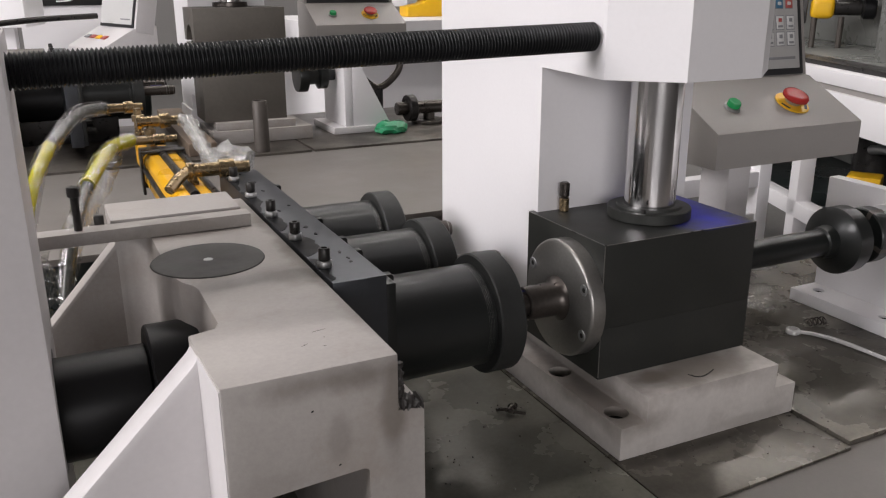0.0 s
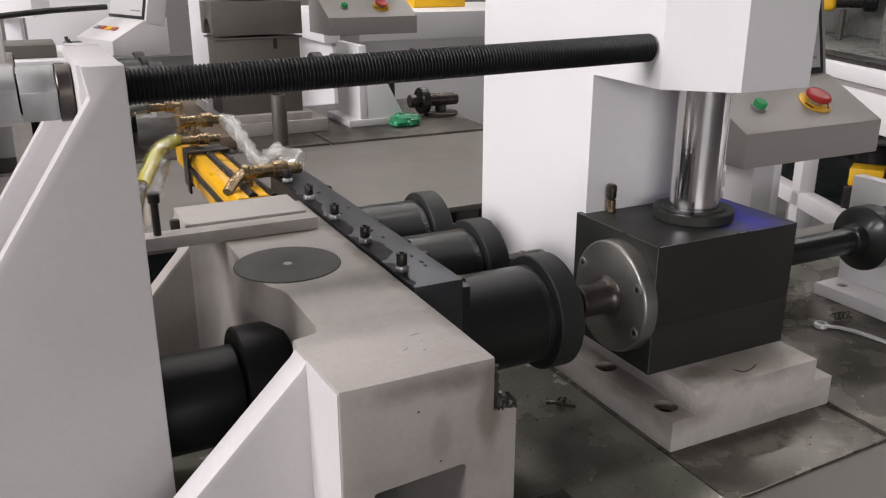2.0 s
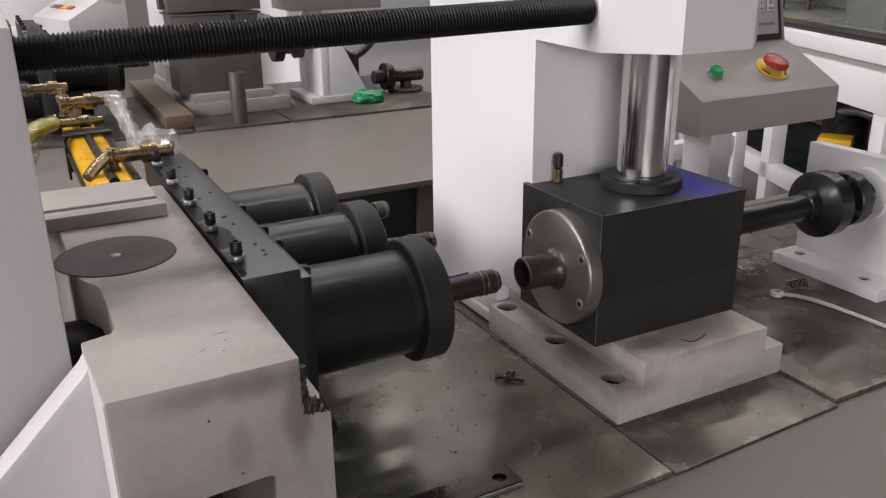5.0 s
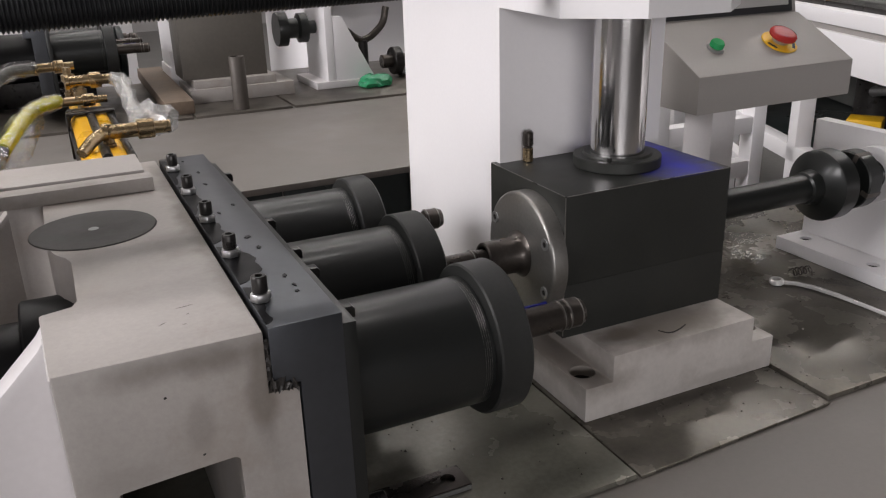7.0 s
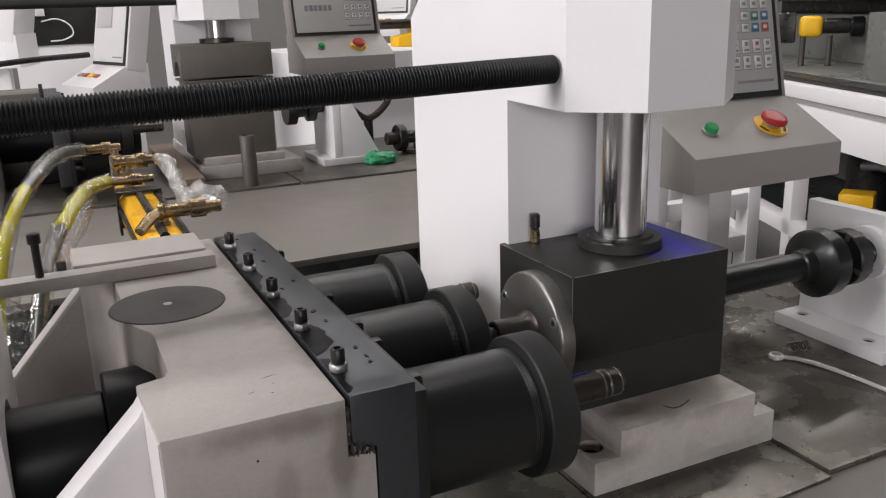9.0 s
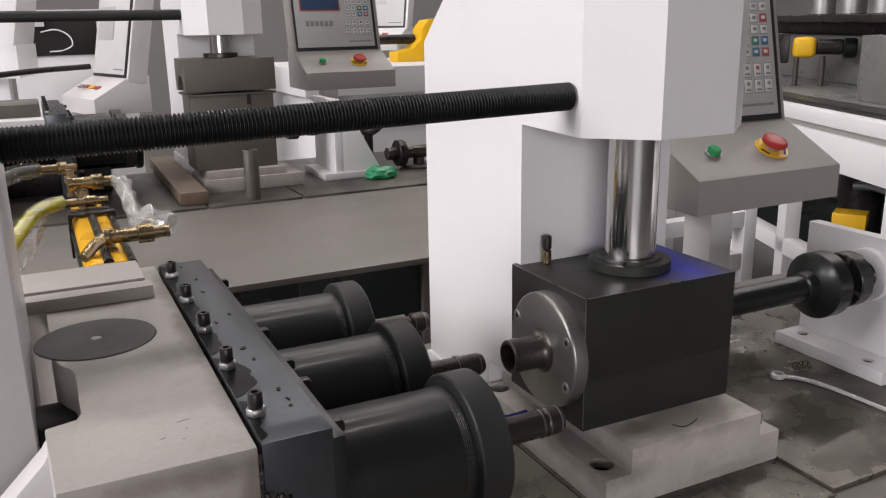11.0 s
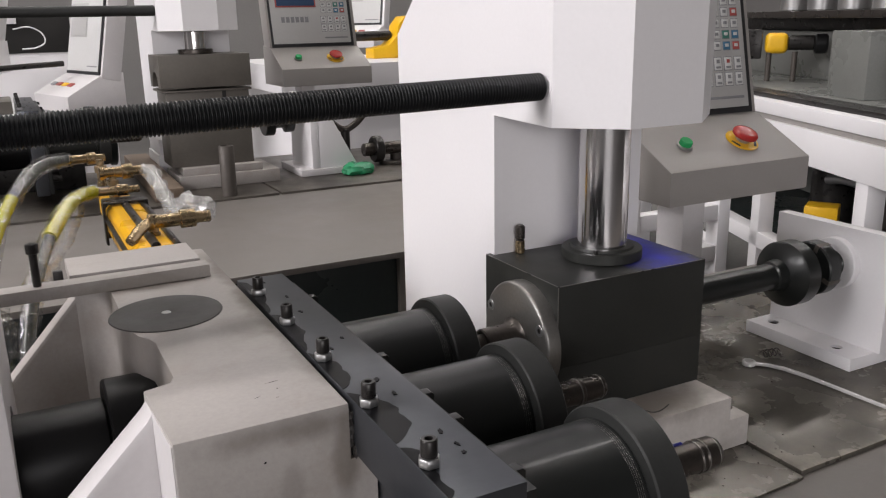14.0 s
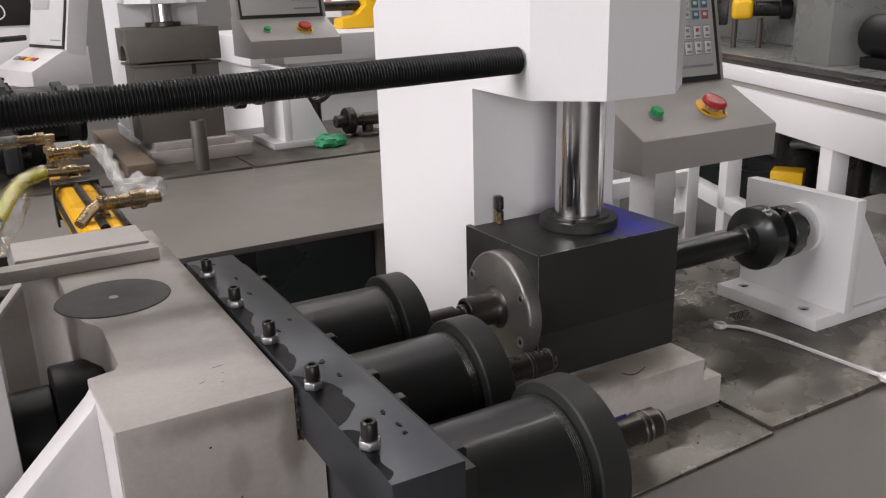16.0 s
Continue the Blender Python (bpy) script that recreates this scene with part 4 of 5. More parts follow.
fitting("fitting", (cx - 0.032, 1.49, cz + 0.066), "x", 0.070, 0.0115)
fitting("fitting", (cx - 0.075, 1.56, cz + 0.082), "x", 0.062, 0.0095)
fitting("fitting", (cx - 0.050, 1.44, cz + 0.044), "x", 0.072, 0.0085)
fitting("fitting", (cx - 0.026, 1.52, cz + 0.040), "z", 0.045, 0.009)
part("elbow", tube([(cx - 0.034, 1.136, cz + 0.029), (cx - 0.020, 1.150, cz + 0.040), (cx - 0.006, 1.163, cz + 0.046)], 0.0075, 12, 5), BRASS, pn, "brass elbow")
wrap = [(cx + 0.040, 1.49, cz + 0.066), (cx + 0.050, 1.465, cz + 0.060), (cx + 0.052, 1.38, cz + 0.040), (cx + 0.053, 1.30, cz + 0.028), (cx + 0.066, 1.235, cz + 0.034), (cx + 0.078, 1.19, cz + 0.046)]
part("hose", tube(wrap, 0.006, 12, 10, 0.0, 3), GLASSY, pn, "clear hose")
part("film_wrap", tube(wrap, 0.0112, 9, 5, 0.36, 3), FOIL, pn, "crumpled silvery film wrap", 35)
part("film_knot", tube([(cx + 0.042, 1.225, cz + 0.042), (cx + 0.058, 1.21, cz + 0.058), (cx + 0.080, 1.185, cz + 0.048)], 0.0135, 9, 4, 0.45, 9), FOIL, pn, "crumpled silvery film knot", 35)
front = [(cx - 0.048, 1.44, cz + 0.046), (cx - 0.085, 1.37, cz + 0.046), (cx - 0.125, 1.28, cz + 0.016), (cx - 0.155, 1.20, cz - 0.04), (cx - 0.175, 1.15, cz - 0.12), (cx - 0.18, 1.13, cz - 0.2)]
part("hose", tube(front[:3], 0.0100, 14, 12, 0.02, 4), OILHOSE, pn, "yellow-green hose")
part("hose", tube(front[2:], 0.0080, 14, 12, 0.02, 4), DARKHOSE, pn, "grey hose")
part("film_wrap", tube(front, 0.0118, 10, 5, 0.22, 6), WRAP, pn, "crumpled clear film wrap", 6)
part("film_shred", tube([front[1], (cx - 0.098, 1.33, cz + 0.018), front[3]], 0.014, 8, 6, 0.55, 12), WRAP, pn, "loose crumpled film", 6)
rear = [(cx - 0.072, 1.56, cz + 0.083), (cx - 0.115, 1.53, cz + 0.080), (cx - 0.165, 1.45, cz + 0.046), (cx - 0.200, 1.37, cz - 0.01), (cx - 0.222, 1.31, cz - 0.10), (cx - 0.23, 1.28, cz - 0.2)]
part("hose", tube(rear[:3], 0.0090, 14, 12, 0.02, 5), DARKHOSE, pn, "grey hose")
part("hose", tube(rear[2:], 0.0095, 14, 12, 0.02, 5), OILHOSE, pn, "yellow-green hose")
part("film_wrap", tube(rear, 0.0135, 10, 5, 0.24, 8), WRAP, pn, "crumpled clear film wrap", 6)
tails = [(cx - 0.22, 1.22, cz - 0.04), (cx - 0.20, 1.20, cz - 0.09), (cx - 0.21, 1.17, cz - 0.14), (cx - 0.17, 1.14, cz - 0.19)]
part("film_tail", tube(tails, 0.020, 10, 8, 0.5, 14), WRAP, pn, "crumpled clear film wrap")
for x, y, a, ln in ((0.247, 0.617, 0.15, 0.012), (0.232, 0.594, 0.5, 0.007), (0.247, 0.589, -0.3, 0.003), (0.252, 0.604, 0.1, 0.002)):
    part("scuff", prism([(x, y), (x + ln * 0.5 * math.cos(a), y + ln * 0.5 * math.sin(a) - 0.0004), (x + ln * math.cos(a), y + ln * math.sin(a)), (x + ln * 0.5 * math.cos(a), y + ln * 0.5 * math.sin(a) + 0.0004)], "z", TOP + 0.0001, TOP + 0.0002, 0), RUBBER, car, "dark scuff mark")


# ---------------------------------------------------------------- the press behind: same make, other tooling
column(M2, 0.053)
console(Matrix.Translation(M2))
B2 = 0.045                       # its bed
bed2 = thing("machine_bed", "dark stained bed plate of the press behind", "machine bed", (0.7, 2.6, 0.023))
for x0, x1 in ((-0.45, 0.515), (0.523, 0.79), (0.798, 1.34)):
    part("bed_plate", box(x0, x1, 2.36, 3.02, 0.0232, B2, 0.0015), GREASYBED, bed2)
pack = thing("hydraulic_unit", "dark round hydraulic cylinder on the bed behind", "hydraulic unit", (0.1, 2.9, B2))
part("unit_body", rod("x", (0, 2.83, 0.176), -0.40, 0.384, 0.074, 0.004, 48), DULLBLACK, pack)
part("unit_ring", rod("x", (0, 2.83, 0.176), 0.3842, 0.406, 0.078, 0.004, 48), DARKPANEL, pack, "dark end ring")
part("unit_cradle", box(-0.30, 0.306, 2.775, 2.885, B2 + 0.0005, 0.118, 0.003), BOLT, pack)
tie2 = thing("tie_rod", "smooth dull steel tie rod of the press behind", "tie rod", (0.2, TIE_Y + 1.85, ROD_Z + 0.0978))
part("bar", rod("x", (0, TIE_Y + 1.85, ROD_Z + 0.113), -0.16, 0.5396, 0.0152, 0.002, 32), CAP, tie2)
part("hexagon_nut", hexagon("x", (0, TIE_Y + 1.85, ROD_Z + 0.113), -0.10, -0.0585, 0.026, 20), NUT, tie2, "large grey hexagon nut")
post2 = copy_thing(post, Matrix.Translation(post.location + Vector((-0.105, 1.85, B2))))
slide2 = copy_thing(sl, Matrix.Translation(sl.location + Vector((-0.155, 1.79, B2 + 0.012))))
car2 = copy_thing(car, Matrix.Translation(car.location + Vector((-0.30, 1.79, B2))))
tagged(slide2, "black tool slide of the press behind", group="tool slides")
tagged(sl, group="tool slides")
tagged(car2, "grey cast press carriage of the press behind", group="press carriages")
tagged(car, group="press carriages")

ram2 = thing("clamp_ram", "short chromed clamp ram over a grey die", "clamp ram", (0.652, 2.68, 0.4385))
part("ram_rod", rod("z", (0.652, 2.68, 0), 0.452, 0.5035, 0.033, 0.001, 40), CHROME, ram2)
part("collar", ring("z", (0.652, 2.68, 0), 0.4387, 0.4515, 0.0, 0.052, 0.001, 40), DARKSTEEL, ram2, "dark steel collar")
die2 = thing("die_block", "grey tube die, upper half raised above the lower", "die block", (0.655, 2.66, 0.09))
half = [(2.575, 0.343), (2.575, 0.438), (2.745, 0.438), (2.745, 0.343)] + [(2.66 + 0.047 * math.cos(radians(a)), 0.343 + 0.047 * math.sin(radians(a))) for a in range(0, 181, 20)]
part("upper_half", prism(half, "x", 0.522, 0.790, 0.0015), FARBLOCK, die2)
low = [(2.585, 0.108), (2.585, 0.330), (2.735, 0.330), (2.735, 0.108)]
part("lower_half", prism(low, "x", 0.535, 0.782, 0.002), FARBLOCK, die2)
part("stop_ledge", box(0.525, 0.79, 2.58, 2.74, 0.3305, 0.3365, 0.001), FARBLOCK, die2)
part("side_plate", box(0.70, 0.712, 2.5835, 2.5848, 0.30, 0.33, 0.0005), HOLE, die2)
ped2 = thing("stepped_pedestal", "dusty grey stepped pedestal plate under the die", "pedestal", (0.7, 2.65, B2))
part("base_plate", box(0.545, 0.850, 2.545, 2.76, B2 + 0.0004, B2 + 0.040, 0.002), BARE, ped2)
part("raised_pad", box(0.56, 0.80, 2.555, 2.75, B2 + 0.0402, 0.1078, 0.002), BARE, ped2)
pin2 = thing("steel_dowel", "upright dull steel dowel tube standing on the bed", "steel tube", (0.655, 2.40, B2))
part("tube_wall", lathe([(B2 + 0.0003, 0.017), (B2 + 0.0003, 0.0215), (0.188, 0.0215), (0.19, 0.020), (0.19, 0.017), (0.15, 0.016), (0.15, 0)], "z", (0.655, 2.40, 0), 32), DULL, pin2)
solid("wooden_board", moved(box(-0.039, 0.039, -0.37, 0.37, 0, 0.036, 0.003), Matrix.Translation((0.496, 2.775, B2 + 0.0005)) @ Matrix.Rotation(radians(-1), 4, "Z")), WOOD, "weathered brown wooden board lying on the bed", "board")
# backstop of the press behind
st2 = thing("backstop", "light grey painted backstop bracket with a black flange", "backstop", (1.03, 2.66, B2))
part("base_plate", box(0.925, 1.13, 2.56, 2.78, B2 + 0.0004, B2 + 0.022, 0.002), PAINT, st2)
part("upright_plate", box(0.965, 0.99, 2.565, 2.775, B2 + 0.0222, 0.30, 0.002), WHITE, st2)
for y in (2.566, 2.75):
    part("gusset", prism([(0.9905, B2 + 0.0224), (1.12, B2 + 0.0224), (1.02, 0.26), (0.9905, 0.26)], "y", y, y + 0.022, 0.001), WHITE, st2)
part("stop_flange", lathe([(0.84, 0), (0.84, 0.05), (0.845, 0.052), (0.87, 0.052), (0.873, 0.03), (0.905, 0.03), (0.91, 0.045), (0.935, 0.045), (0.938, 0.02), (0.964, 0.02), (0.964, 0)], "x", (0, 2.665, 0.225), 40), BLACK, st2, "black steel flange")
# small pipe assembly and the bag
pipe = thing("pipe_fitting", "dark flanged pipe fitting lying on the bed", "pipe fitting", (1.27, 2.66, B2))
part("pipe", rod("x", (0, 2.66, 0.098), 1.18, 1.36, 0.022, 0.002, 28), DARKSTEEL, pipe)
part("flange", rod("x", (0, 2.66, 0.098), 1.215, 1.245, 0.045, 0.003, 32), BOLT, pipe)
part("base_disc", rod("z", (1.30, 2.66, 0), B2 + 0.0005, B2 + 0.012, 0.06, 0.002, 32), DARKSTEEL, pipe)
part("stub", rod("z", (1.30, 2.66, 0), B2 + 0.012, 0.08, 0.02, 0.001, 20), DARKSTEEL, pipe)
elbow = thing("pipe_elbow", "dark steel pipe clamp with handle", "pipe fitting", (1.22, 2.80, B2))
part("clamp_arm", tube([(1.10, 2.80, 0.20), (1.17, 2.80, 0.155), (1.24, 2.80, 0.20), (1.26, 2.80, 0.26)], 0.012, 10, 6), DARKSTEEL, elbow)
part("clamp_leg", rod("z", (1.17, 2.80, 0), B2 + 0.0005, 0.155, 0.016, 0.001, 16), BOLT, elbow)


def crumple(c, r, seed, flat=0.55):
    bm = bmesh.new()
    bmesh.ops.create_icosphere(bm, subdivisions=3, radius=1.0)
    for v in bm.verts:
        n = noise.noise(v.co * 2.3 + Vector((seed, 0, 0))) * 0.3 + noise.noise(v.co * 6 + Vector((0, seed, 0))) * 0.22
        v.co *= 1 + n
        v.co = Vector((v.co.x * r[0], v.co.y * r[1], max(v.co.z, -flat) * r[2]))
    lo = min(v.co.z for v in bm.verts)
    bmesh.ops.translate(bm, verts=bm.verts, vec=(c[0], c[1], c[2] - lo))
    return bm


solid("plastic_bag", crumple((1.10, 2.52, B2 + 0.0005), (0.052, 0.036, 0.026), 7), FILM, "small crumpled green plastic bag on the bed", "plastic bag")

# ---------------------------------------------------------------- white consoles and machines further off
side = Matrix.Translation((0.345, 3.62, 0.005)) @ Matrix.Rotation(radians(-73), 4, "Z") @ Matrix.Translation((-1.27, -1.15, 0))
far_console = console(side, PAINT, WHITE, True)
tagged(far_console, "pale grey operator console beside the workbench")
side2 = Matrix.Translation((-0.02, 4.35, 0.12)) @ Matrix.Rotation(radians(-104), 4, "Z") @ Matrix.Translation((-1.27, -1.15, 0))
tagged(console(side2, WHITE, WHITE, True), "white operator console further back")
side3 = Matrix.Translation((2.10, 5.0, 0.16)) @ Matrix.Rotation(radians(-50), 4, "Z") @ Matrix.Translation((-1.27, -1.15, 0))
tagged(console(side3, WHITE, WHITE, True), "small white operator console in the distance")

cab = thing("switch_cabinet", "open dark switch cabinet with loose white wiring", "switch cabinet", (0.33, 4.75, FLOOR_Z))
part("cabinet_shell", box(0.06, 0.62, 4.72, 5.0, FLOOR_Z, 0.62, 0.006), WHITE, cab)
# the shell is closed; a flat black sheet stands in for its shaded inside
part("opening_shade", box(0.10, 0.46, 4.712, 4.7195, 0.40, 0.60, 0.002), HOLE, cab, "flat black sheet for the shaded cabinet opening")
part("relay", box(0.16, 0.22, 4.69, 4.7115, 0.54, 0.59, 0.003), WHITE, cab)
part("wire", tube([(0.20, 4.70, 0.515), (0.27, 4.69, 0.525), (0.325, 4.69, 0.495), (0.335, 4.69, 0.450), (0.29, 4.69, 0.425), (0.23, 4.70, 0.420)], 0.0035, 8, 8), WHITE, cab, "white loose cable")
bench = thing("assembly_bench", "cluttered pale workbench with parts", "workbench", (0.15, 3.9, FLOOR_Z))
part("bench_top", box(-0.75, 0.30, 3.55, 4.25, 0.16, 0.20, 0.004), WHITE, bench)
for x in (-0.7, 0.22):
    for y in (3.6, 4.15):
        part("bench_leg", box(x, x + 0.05, y, y + 0.05, FLOOR_Z, 0.1595, 0.003), WHITE, bench)
tb = solid("grey_casting", moved(box(-0.12, 0.12, -0.14, 0.14, 0, 0.05, 0.006), Matrix.Translation((0.02, 3.80, 0.2005))), FARBLOCK, "flat grey casting lying on the bench", "casting")
solid("black_cable", tube([(-0.6, 3.5, 0.29), (-0.2, 3.55, 0.345), (0.1, 3.6, 0.375), (0.34, 3.66, 0.385)], 0.011, 10, 8), BOLT, "thick black cable hanging between machines", "cable")

table3 = thing("side_table", "white painted steel side table", "table", (1.75, 3.75, FLOOR_Z))
part("table_top", box(1.10, 2.25, 3.30, 4.1, 0.245, 0.355, 0.004), WHITE, table3)
part("table_side", box(1.15, 2.2, 3.35, 4.05, FLOOR_Z, 0.2445, 0.004), WHITE, table3)
yb = thing("yellow_bracket", "bright yellow steel bracket with a dark shaft", "bracket", (1.77, 3.68, 0.3555))
part("gusset", prism([(1.64, 0.3557), (1.90, 0.3557), (1.90, 0.53), (1.87, 0.545), (1.80, 0.54), (1.765, 0.50), (1.76, 0.455), (1.72, 0.415), (1.64, 0.40)], "y", 3.62, 3.72, 0.004), YPLASTIC, yb)
part("shaft", rod("x", (0, 3.69, 0.455), 1.57, 1.755, 0.022, 0.003, 24), BOLT, yb, "dark steel shaft")

# ---------------------------------------------------------------- white machine frame to the east
FR = Matrix.Translation((2.268, 1.398, 0)) @ Matrix.Rotation(radians(-22), 4, "Z")   # its y runs along the frame
fr = thing("transfer_machine", "white welded transfer machine with open bays and grey housing", "machine", (2.4, 1.7, FLOOR_Z))


def fp(name, bm, mat, label=""):
    return part(name, moved(bm, FR), mat, fr, label)


fp("top_rail", box(0.0, 0.75, -1.3, 3.0, 0.168, 0.215, 0.003), WHITE)
fp("dark_slot", box(0.012, 0.74, -1.3, 3.0, 0.147, 0.1678, 0.001), CONSOLE, "grey slot")
fp("lower_rail", box(-0.004, 0.06, -1.3, 3.0, 0.028, 0.1468, 0.003), WHITE)
fp("back_rail", box(0.69, 0.75, -1.3, 3.0, 0.028, 0.1468, 0.003), WHITE)
for y in (-1.2, -0.53, 0.20, 0.86, 1.5, 2.2, 2.9):
    fp("frame_post", box(0.0, 0.06, y, y + 0.065, FLOOR_Z, 0.0278, 0.003), WHITE)
    fp("back_post", box(0.69, 0.75, y, y + 0.065, FLOOR_Z, 0.0278, 0.003), WHITE)
fp("bottom_rail", box(0.0, 0.06, -1.3, 3.0, -0.34, -0.28, 0.003), WHITE)
fp("back_bottom_rail", box(0.69, 0.75, -1.3, 3.0, -0.34, -0.28, 0.003), WHITE)
fp("bay_shelf", box(0.061, 0.689, -1.3, 3.0, -0.335, -0.325, 0.001), DARKPANEL, "dark bay shelf")
fp("bay_back", box(0.66, 0.685, -1.3, 3.0, -0.32, 0.14, 0.001), HOUSING, "dark bay back")
fp("dark_ledge", box(0.05, 0.15, -1.3, 3.0, 0.2152, 0.232, 0.002), BOLT, "dark steel ledge")
fp("machine_deck", box(0.1505, 0.75, -1.3, 3.0, 0.2152, 0.2322, 0.002), HOUSING, "grey painted machine deck")
fp("grey_housing", box(0.58, 0.74, -0.9, 2.4, 0.2323, 0.44, 0.006), HOUSING, "grey machine housing")
fp("housing_block", box(0.21, 0.579, 0.61, 0.844, 0.2323, 0.46, 0.004), HOUSING, "grey housing block")
fp("motor", rod("y", (0.34, 0, 0.335), 0.36, 0.56, 0.07, 0.01, 32), DULLBLACK, "black round motor")
fp("motor_foot", box(0.28, 0.40, 0.38, 0.54, 0.2323, 0.268, 0.004), DULLBLACK)
fp("motor_cable", tube([(0.34, 0.46, 0.400), (0.33, 0.45, 0.46), (0.30, 0.43, 0.52), (0.34, 0.40, 0.60)], 0.008, 8, 6), BOLT, "black cable")
# solid black bar stands in for the shade in the gap above the housing
fp("gap_shade", box(0.62, 0.73, -0.9, 2.4, 0.4402, 0.50, 0.003), BOLT, "black bar for the shaded gap")
fp("housing_top", box(0.42, 0.75, -1.0, 2.5, 0.5002, 0.53, 0.004), DARKSTEEL)
GM = Matrix.Translation((3.155, 2.672, 0)) @ Matrix.Rotation(radians(-48), 4, "Z")
gear = thing("yellow_actuator", "yellow pneumatic actuator with black fittings on the frame", "actuator", (3.14, 2.68, 0.2325))


def gp(name, bm, mat, label="", parent=gear):
    return part(name, moved(bm, FR), mat, parent, label)


def ap(name, bm, mat, label=""):
    return part(name, moved(bm, GM), mat, gear, label)


ap("actuator_body", box(-0.050, 0.045, -0.042, 0.042, 0.352, 0.440, 0.028, 4), YPLASTIC, "yellow actuator body")
ap("nose", rod("x", (0, 0, 0.397), 0.0455, 0.15, 0.032, 0.003, 24), BOLT, "black nose")
ap("nose_cap", rod("x", (0, 0, 0.392), 0.1502, 0.205, 0.042, 0.008, 24), DULLBLACK, "black nose cap")
ap("rear_block", box(-0.14, -0.0605, -0.045, 0.045, 0.33, 0.455, 0.010), BOLT)
for x in (-0.03, 0.075):
    ap("valve_stem", rod("z", (x, -0.02, 0), 0.2328, 0.360, 0.012, 0.001, 16), DULL, "dull valve stem")
for i in range(4):
    can = thing("chrome_canister", "polished metal canister standing on the housing", "canister", FR @ Vector((0.52, 1.0 + 0.24 * i, 0.5305)), "canisters")
    gp("canister_body", lathe([(0.5308, 0), (0.5308, 0.058), (0.535, 0.062), (0.66, 0.062), (0.665, 0.066), (0.675, 0.066), (0.68, 0.05), (0.68, 0)], "z", (0.52, 1.0 + 0.24 * i, 0), 32), ZINC, "", can)
crate = thing("yellow_box", "small yellow plastic box on a dark block in the frame bay", "box", (2.64, 1.96, -0.3245))
part("box_shell", moved(box(-0.05, 0.05, -0.055, 0.055, -0.20, -0.135, 0.006), Matrix.Translation((2.64, 1.96, 0)) @ Matrix.Rotation(radians(32), 4, "Z")), YPLASTIC, crate)
part("dark_block", moved(box(-0.06, 0.06, -0.065, 0.065, -0.3243, -0.2003, 0.006), Matrix.Translation((2.64, 1.96, 0)) @ Matrix.Rotation(radians(32), 4, "Z")), BOLT, crate, "dark block under the box")
pump = thing("black_pump", "dark pump with pipes in the frame bay", "pump", FR @ Vector((0.35, 0.9, -0.3245)))
gp("pump_body", rod("z", (0.35, 0.62, 0), -0.3243, -0.03, 0.07, 0.01, 28), DARKSTEEL, "", pump)
gp("pump_head", rod("z", (0.35, 0.62, 0), -0.0298, 0.02, 0.045, 0.006, 24), BOLT, "", pump)
gp("pump_motor", rod("z", (0.36, 0.98, 0), -0.3243, -0.06, 0.085, 0.01, 28), BOLT, "", pump)
gp("pipe", tube([(0.35, 0.70, -0.1), (0.30, 0.8, -0.08), (0.30, 0.92, -0.1)], 0.018, 10, 6), ZINC, "", pump)
hoses = thing("hose_bundle", "clear hoses with yellow marks in the frame bay", "hose bundle", FR @ Vector((0.3, -0.2, -0.3245)))
for i in range(5):
    gp("hose", tube([(0.15 + 0.05 * i, 0.15, -0.26 + 0.03 * i), (0.2 + 0.04 * i, -0.05, -0.12 + 0.02 * i), (0.18 + 0.05 * i, -0.25, -0.16), (0.2 + 0.05 * i, -0.45, -0.3)], 0.013, 10, 6, 0.05, i), OILHOSE if i % 2 else GLASSY, "", hoses)

# white floor stand behind the console
stand = thing("floor_stand", "white square-tube floor stand", "stand", (1.75, 1.75, FLOOR_Z))
for x, y in ((1.536, 1.70), (1.866, 1.70), (1.70, 2.05), (2.03, 2.05)):
    part("stand_leg", box(x, x + 0.045, y, y + 0.045, FLOOR_Z, 0.20, 0.003), WHITE, stand)
for z in (0.005, -0.115):
    part("front_rail", box(1.5815, 1.8655, 1.702, 1.743, z - 0.045, z, 0.003), WHITE, stand)
    part("back_rail", box(1.7455, 2.0295, 2.052, 2.093, z - 0.045, z, 0.003), WHITE, stand)
    for x in (1.54, 1.87):
        part("side_rail", prism([(x + 0.005, 1.7455), (x + 0.045, 1.7455), (x + 0.195, 2.0495), (x + 0.155, 2.0495)], "z", z - 0.045, z - 0.002, 0.002), WHITE, stand)


# ---------------------------------------------------------------- small things on the bed
w = thing("wrench", "polished combination wrench lying on the bed", "wrench", (1.09, 0.77, 0.0005))
line = [(1.0845, 0.8525, 0.0050), (1.0960, 0.8400, 0.0046), (1.1060, 0.8180, 0.0058), (1.1125, 0.7850, 0.0056), (1.1155, 0.7500, 0.0040), (1.1190, 0.6900, 0.0036), (1.1230, 0.6350, 0.0040), (1.1250, 0.6180, 0.0060)]
rim = []
for k, (x, y, hw) in enumerate(line):
    d = Vector((line[min(k + 1, 7)][0] - line[max(k - 1, 0)][0], line[min(k + 1, 7)][1] - line[max(k - 1, 0)][1])).normalized()
    rim.append(((x - d.y * hw * 0.58, y + d.x * hw * 0.58), (x + d.y * hw * 0.58, y - d.x * hw * 0.58)))
part("shank", prism([p for p, q in rim] + [q for p, q in rim[::-1]], "z", 0.0022, 0.0068, 0.0012), SATIN, w)
part("ring_end", ring("z", (1.0780, 0.8600, 0), 0.0005, 0.0085, 0.0064, 0.0104, 0.0015, 32), SATIN, w, "polished ring end")
WM = Matrix.Translation((1.1252, 0.6172, 0)) @ Matrix.Rotation(radians(-85), 4, "Z")
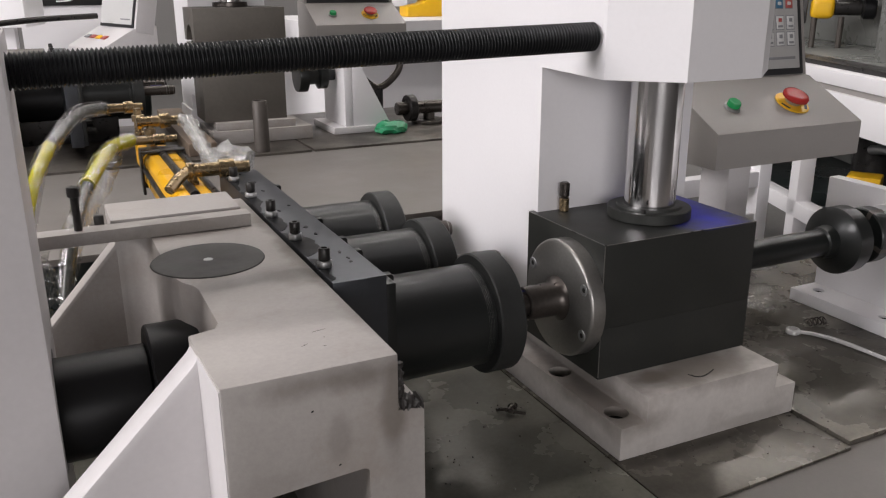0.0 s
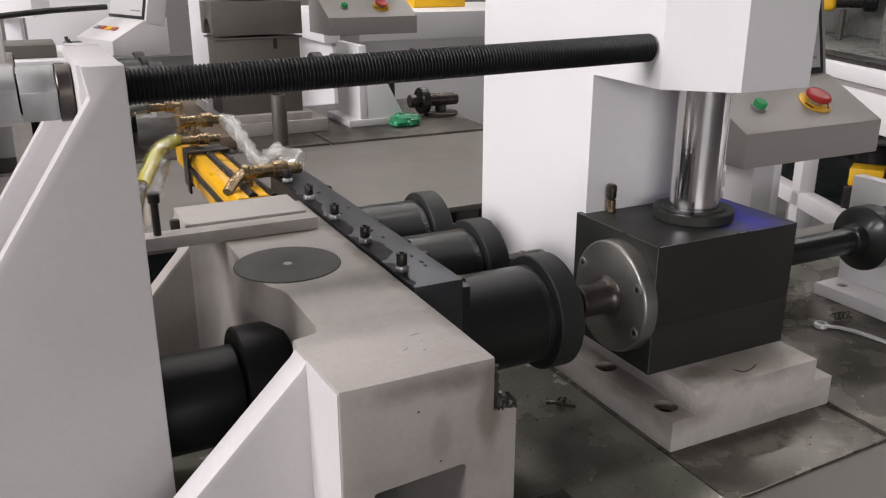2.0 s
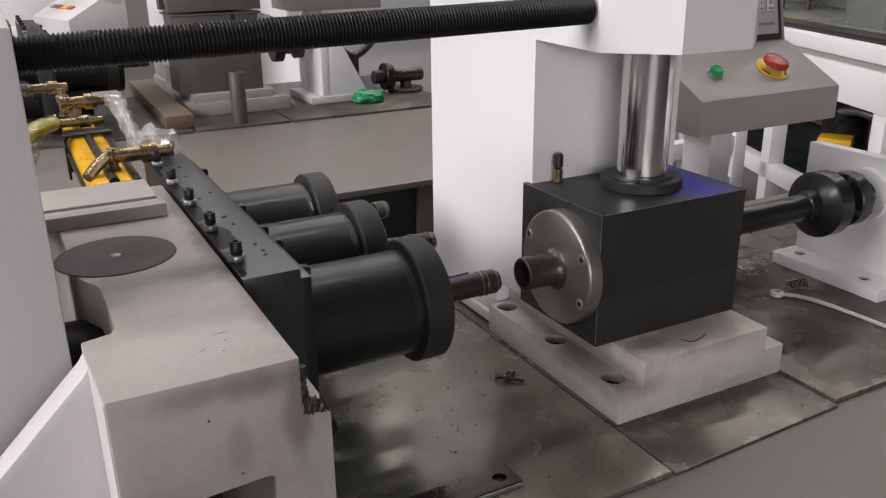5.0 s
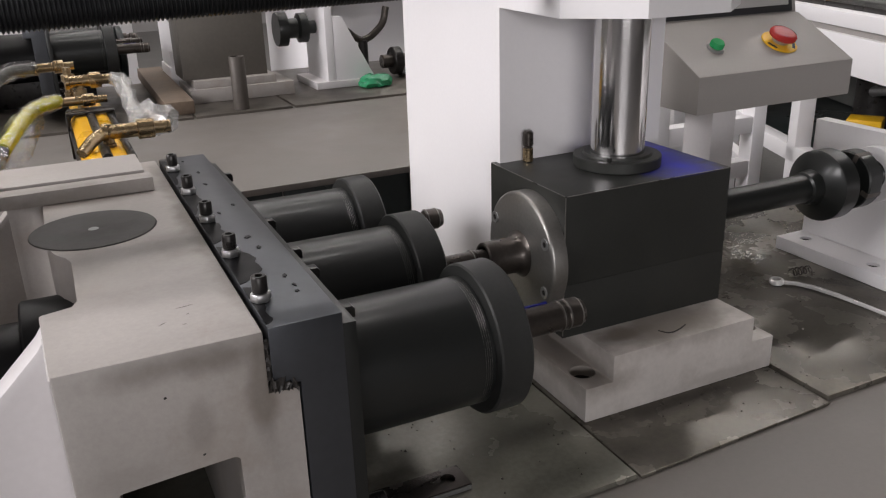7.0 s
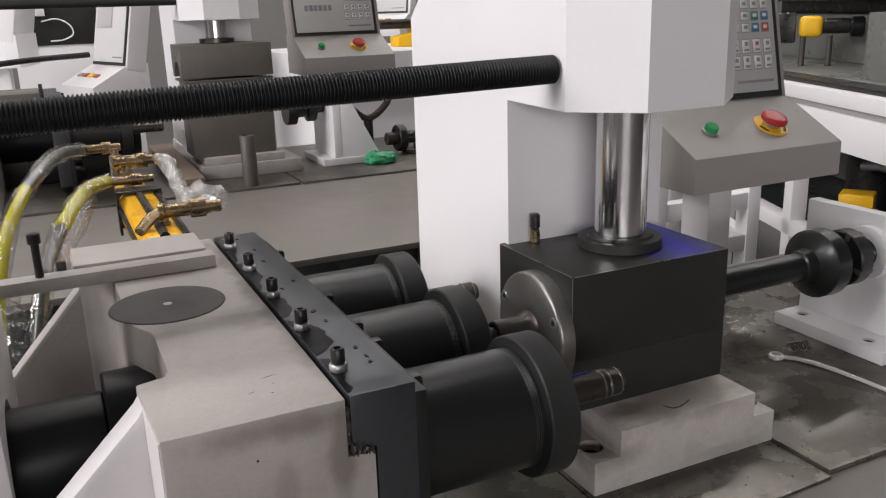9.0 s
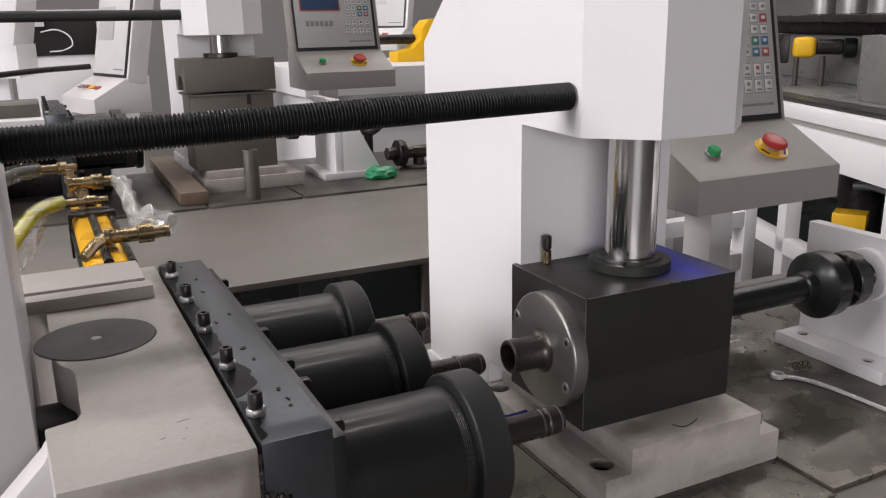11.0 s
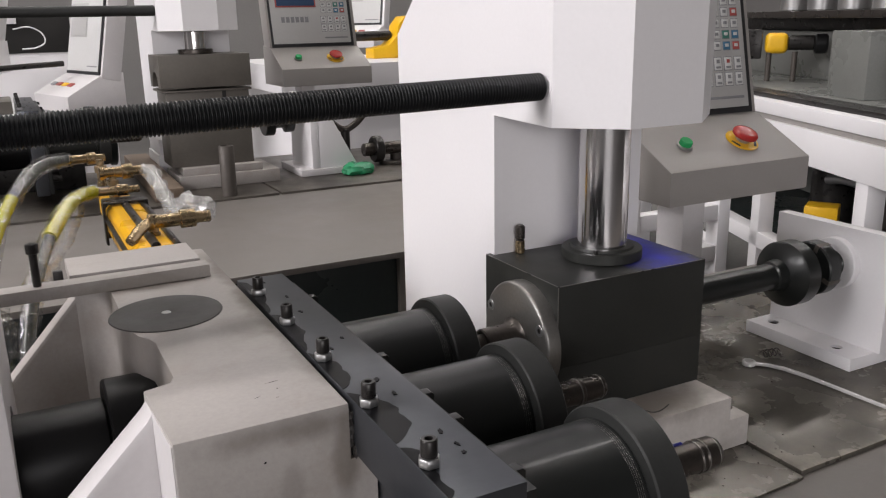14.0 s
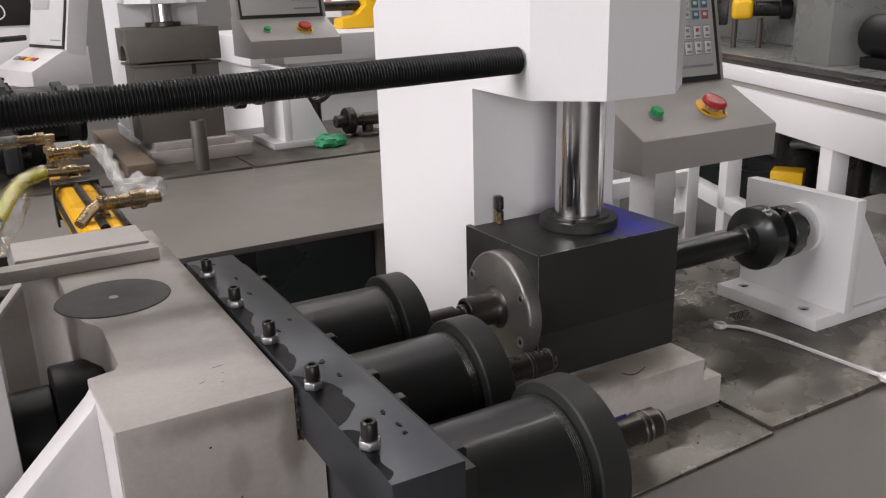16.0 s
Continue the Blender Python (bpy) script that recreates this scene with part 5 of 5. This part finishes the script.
part("open_end", moved(prism([(0.0, -0.006), (0.008, -0.013), (0.024, -0.011), (0.024, -0.006), (0.012, -0.005), (0.012, 0.005), (0.024, 0.006), (0.024, 0.011), (0.008, 0.013), (0.0, 0.006)], "z", 0.0015, 0.0085, 0.001), WM), SATIN, w, "polished open end")
spring = thing("coil_spring", "small dark coil spring lying on the bed", "spring", (1.125, 0.865, 0.0004))
part("coil", tube([(1.115 + 0.0022 * i, 0.868 + 0.006 * math.cos(i * 1.57) - 0.0003 * i, 0.008 + 0.006 * math.sin(i * 1.57)) for i in range(17)], 0.0011, 6, 3), DARKSTEEL, spring)
rnd = random.Random(9)
for i, (x, y) in enumerate(((0.568, 0.837), (0.575, 0.830), (0.582, 0.839), (0.575, 0.843))):
    part_bm = tube([(x, y, 0.003), (x + rnd.uniform(-0.008, 0.008), y + rnd.uniform(-0.008, 0.008), 0.007), (x + rnd.uniform(-0.014, 0.014), y + rnd.uniform(-0.01, 0.01), 0.003)], 0.0022, 7, 4, 0.15, i)
    solid("steel_chip", part_bm, DARKSTEEL, "curled dark steel chip lying on the bed", "metal chip", "steel chips")
bm = bmesh.new()
for i in range(150):
    x, y = rnd.uniform(0.42, 1.16), rnd.uniform(0.61, 0.89)
    if 0.61 < x < 0.91 and 0.68 < y:
        continue
    s = rnd.uniform(0.0006, 0.0016)
    bmesh.ops.create_cone(bm, segments=5, radius1=s, radius2=s * 0.4, depth=s, cap_ends=True, matrix=Matrix.Translation((x, y, s * 0.5 + 0.0002)) @ Matrix.Rotation(rnd.uniform(0, 3), 4, "Z"))
solid("metal_swarf", bm, DARKSTEEL, "fine dark metal swarf strewn over the bed", "swarf", kind="stuff")
stripc = thing("guide_strip", "dark steel guide strip screwed to the bed", "guide strip", (0.40, 0.66, 0.0003))
gs = part("strip", box(0.345, 0.470, 0.645, 0.677, 0.0004, 0.006, 0.001), DARKSTEEL, stripc)
cut(gs, rod("z", (0.452, 0.661, 0), 0.001, 0.03, 0.0075, 0, 24))
part("strip_edge", box(0.346, 0.469, 0.6432, 0.6448, 0.0004, 0.0045, 0.0003), ZINC, stripc, "bright strip edge")


# ---------------------------------------------------------------- what moves
def carriage_at(t):
    """How far the carriage has slid along the bed, in metres."""
    keys = ((0, 0.0178), (3.0, 0.0165), (4.98, -0.073), (5.52, -0.073), (8.0, 0.0185), (9.02, 0.0180), (11.03, -0.073), (11.53, -0.073), (13.93, 0.0165), (15.05, 0.0165), (16.0, -0.0243))
    for (a, u), (b, v) in zip(keys, keys[1:]):
        if a <= t <= b:
            return u + (v - u) * (t - a) / (b - a)
    return keys[-1][1]


def index_at(t):
    """How far the tool slide has been indexed towards the front."""
    keys = ((0, 0.0), (4.99, 0.0), (5.5, -0.158), (11.04, -0.158), (11.5, -0.316), (16, -0.316))
    for (a, u), (b, v) in zip(keys, keys[1:]):
        if a <= t <= b:
            s = (t - a) / (b - a)
            return u + (v - u) * s * s * (3 - 2 * s)
    return keys[-1][1]


def motions():
    times = [i * 0.1 for i in range(161)]
    for ob in (car, hyd, pn):
        home = ob.location.copy()
        walk(ob, [(t, pose(home.x + carriage_at(t), home.y, home.z)) for t in times])
    home = sl.location.copy()
    walk(sl, [(t, pose(home.x + carriage_at(t), home.y + index_at(t), home.z)) for t in times])


motions()
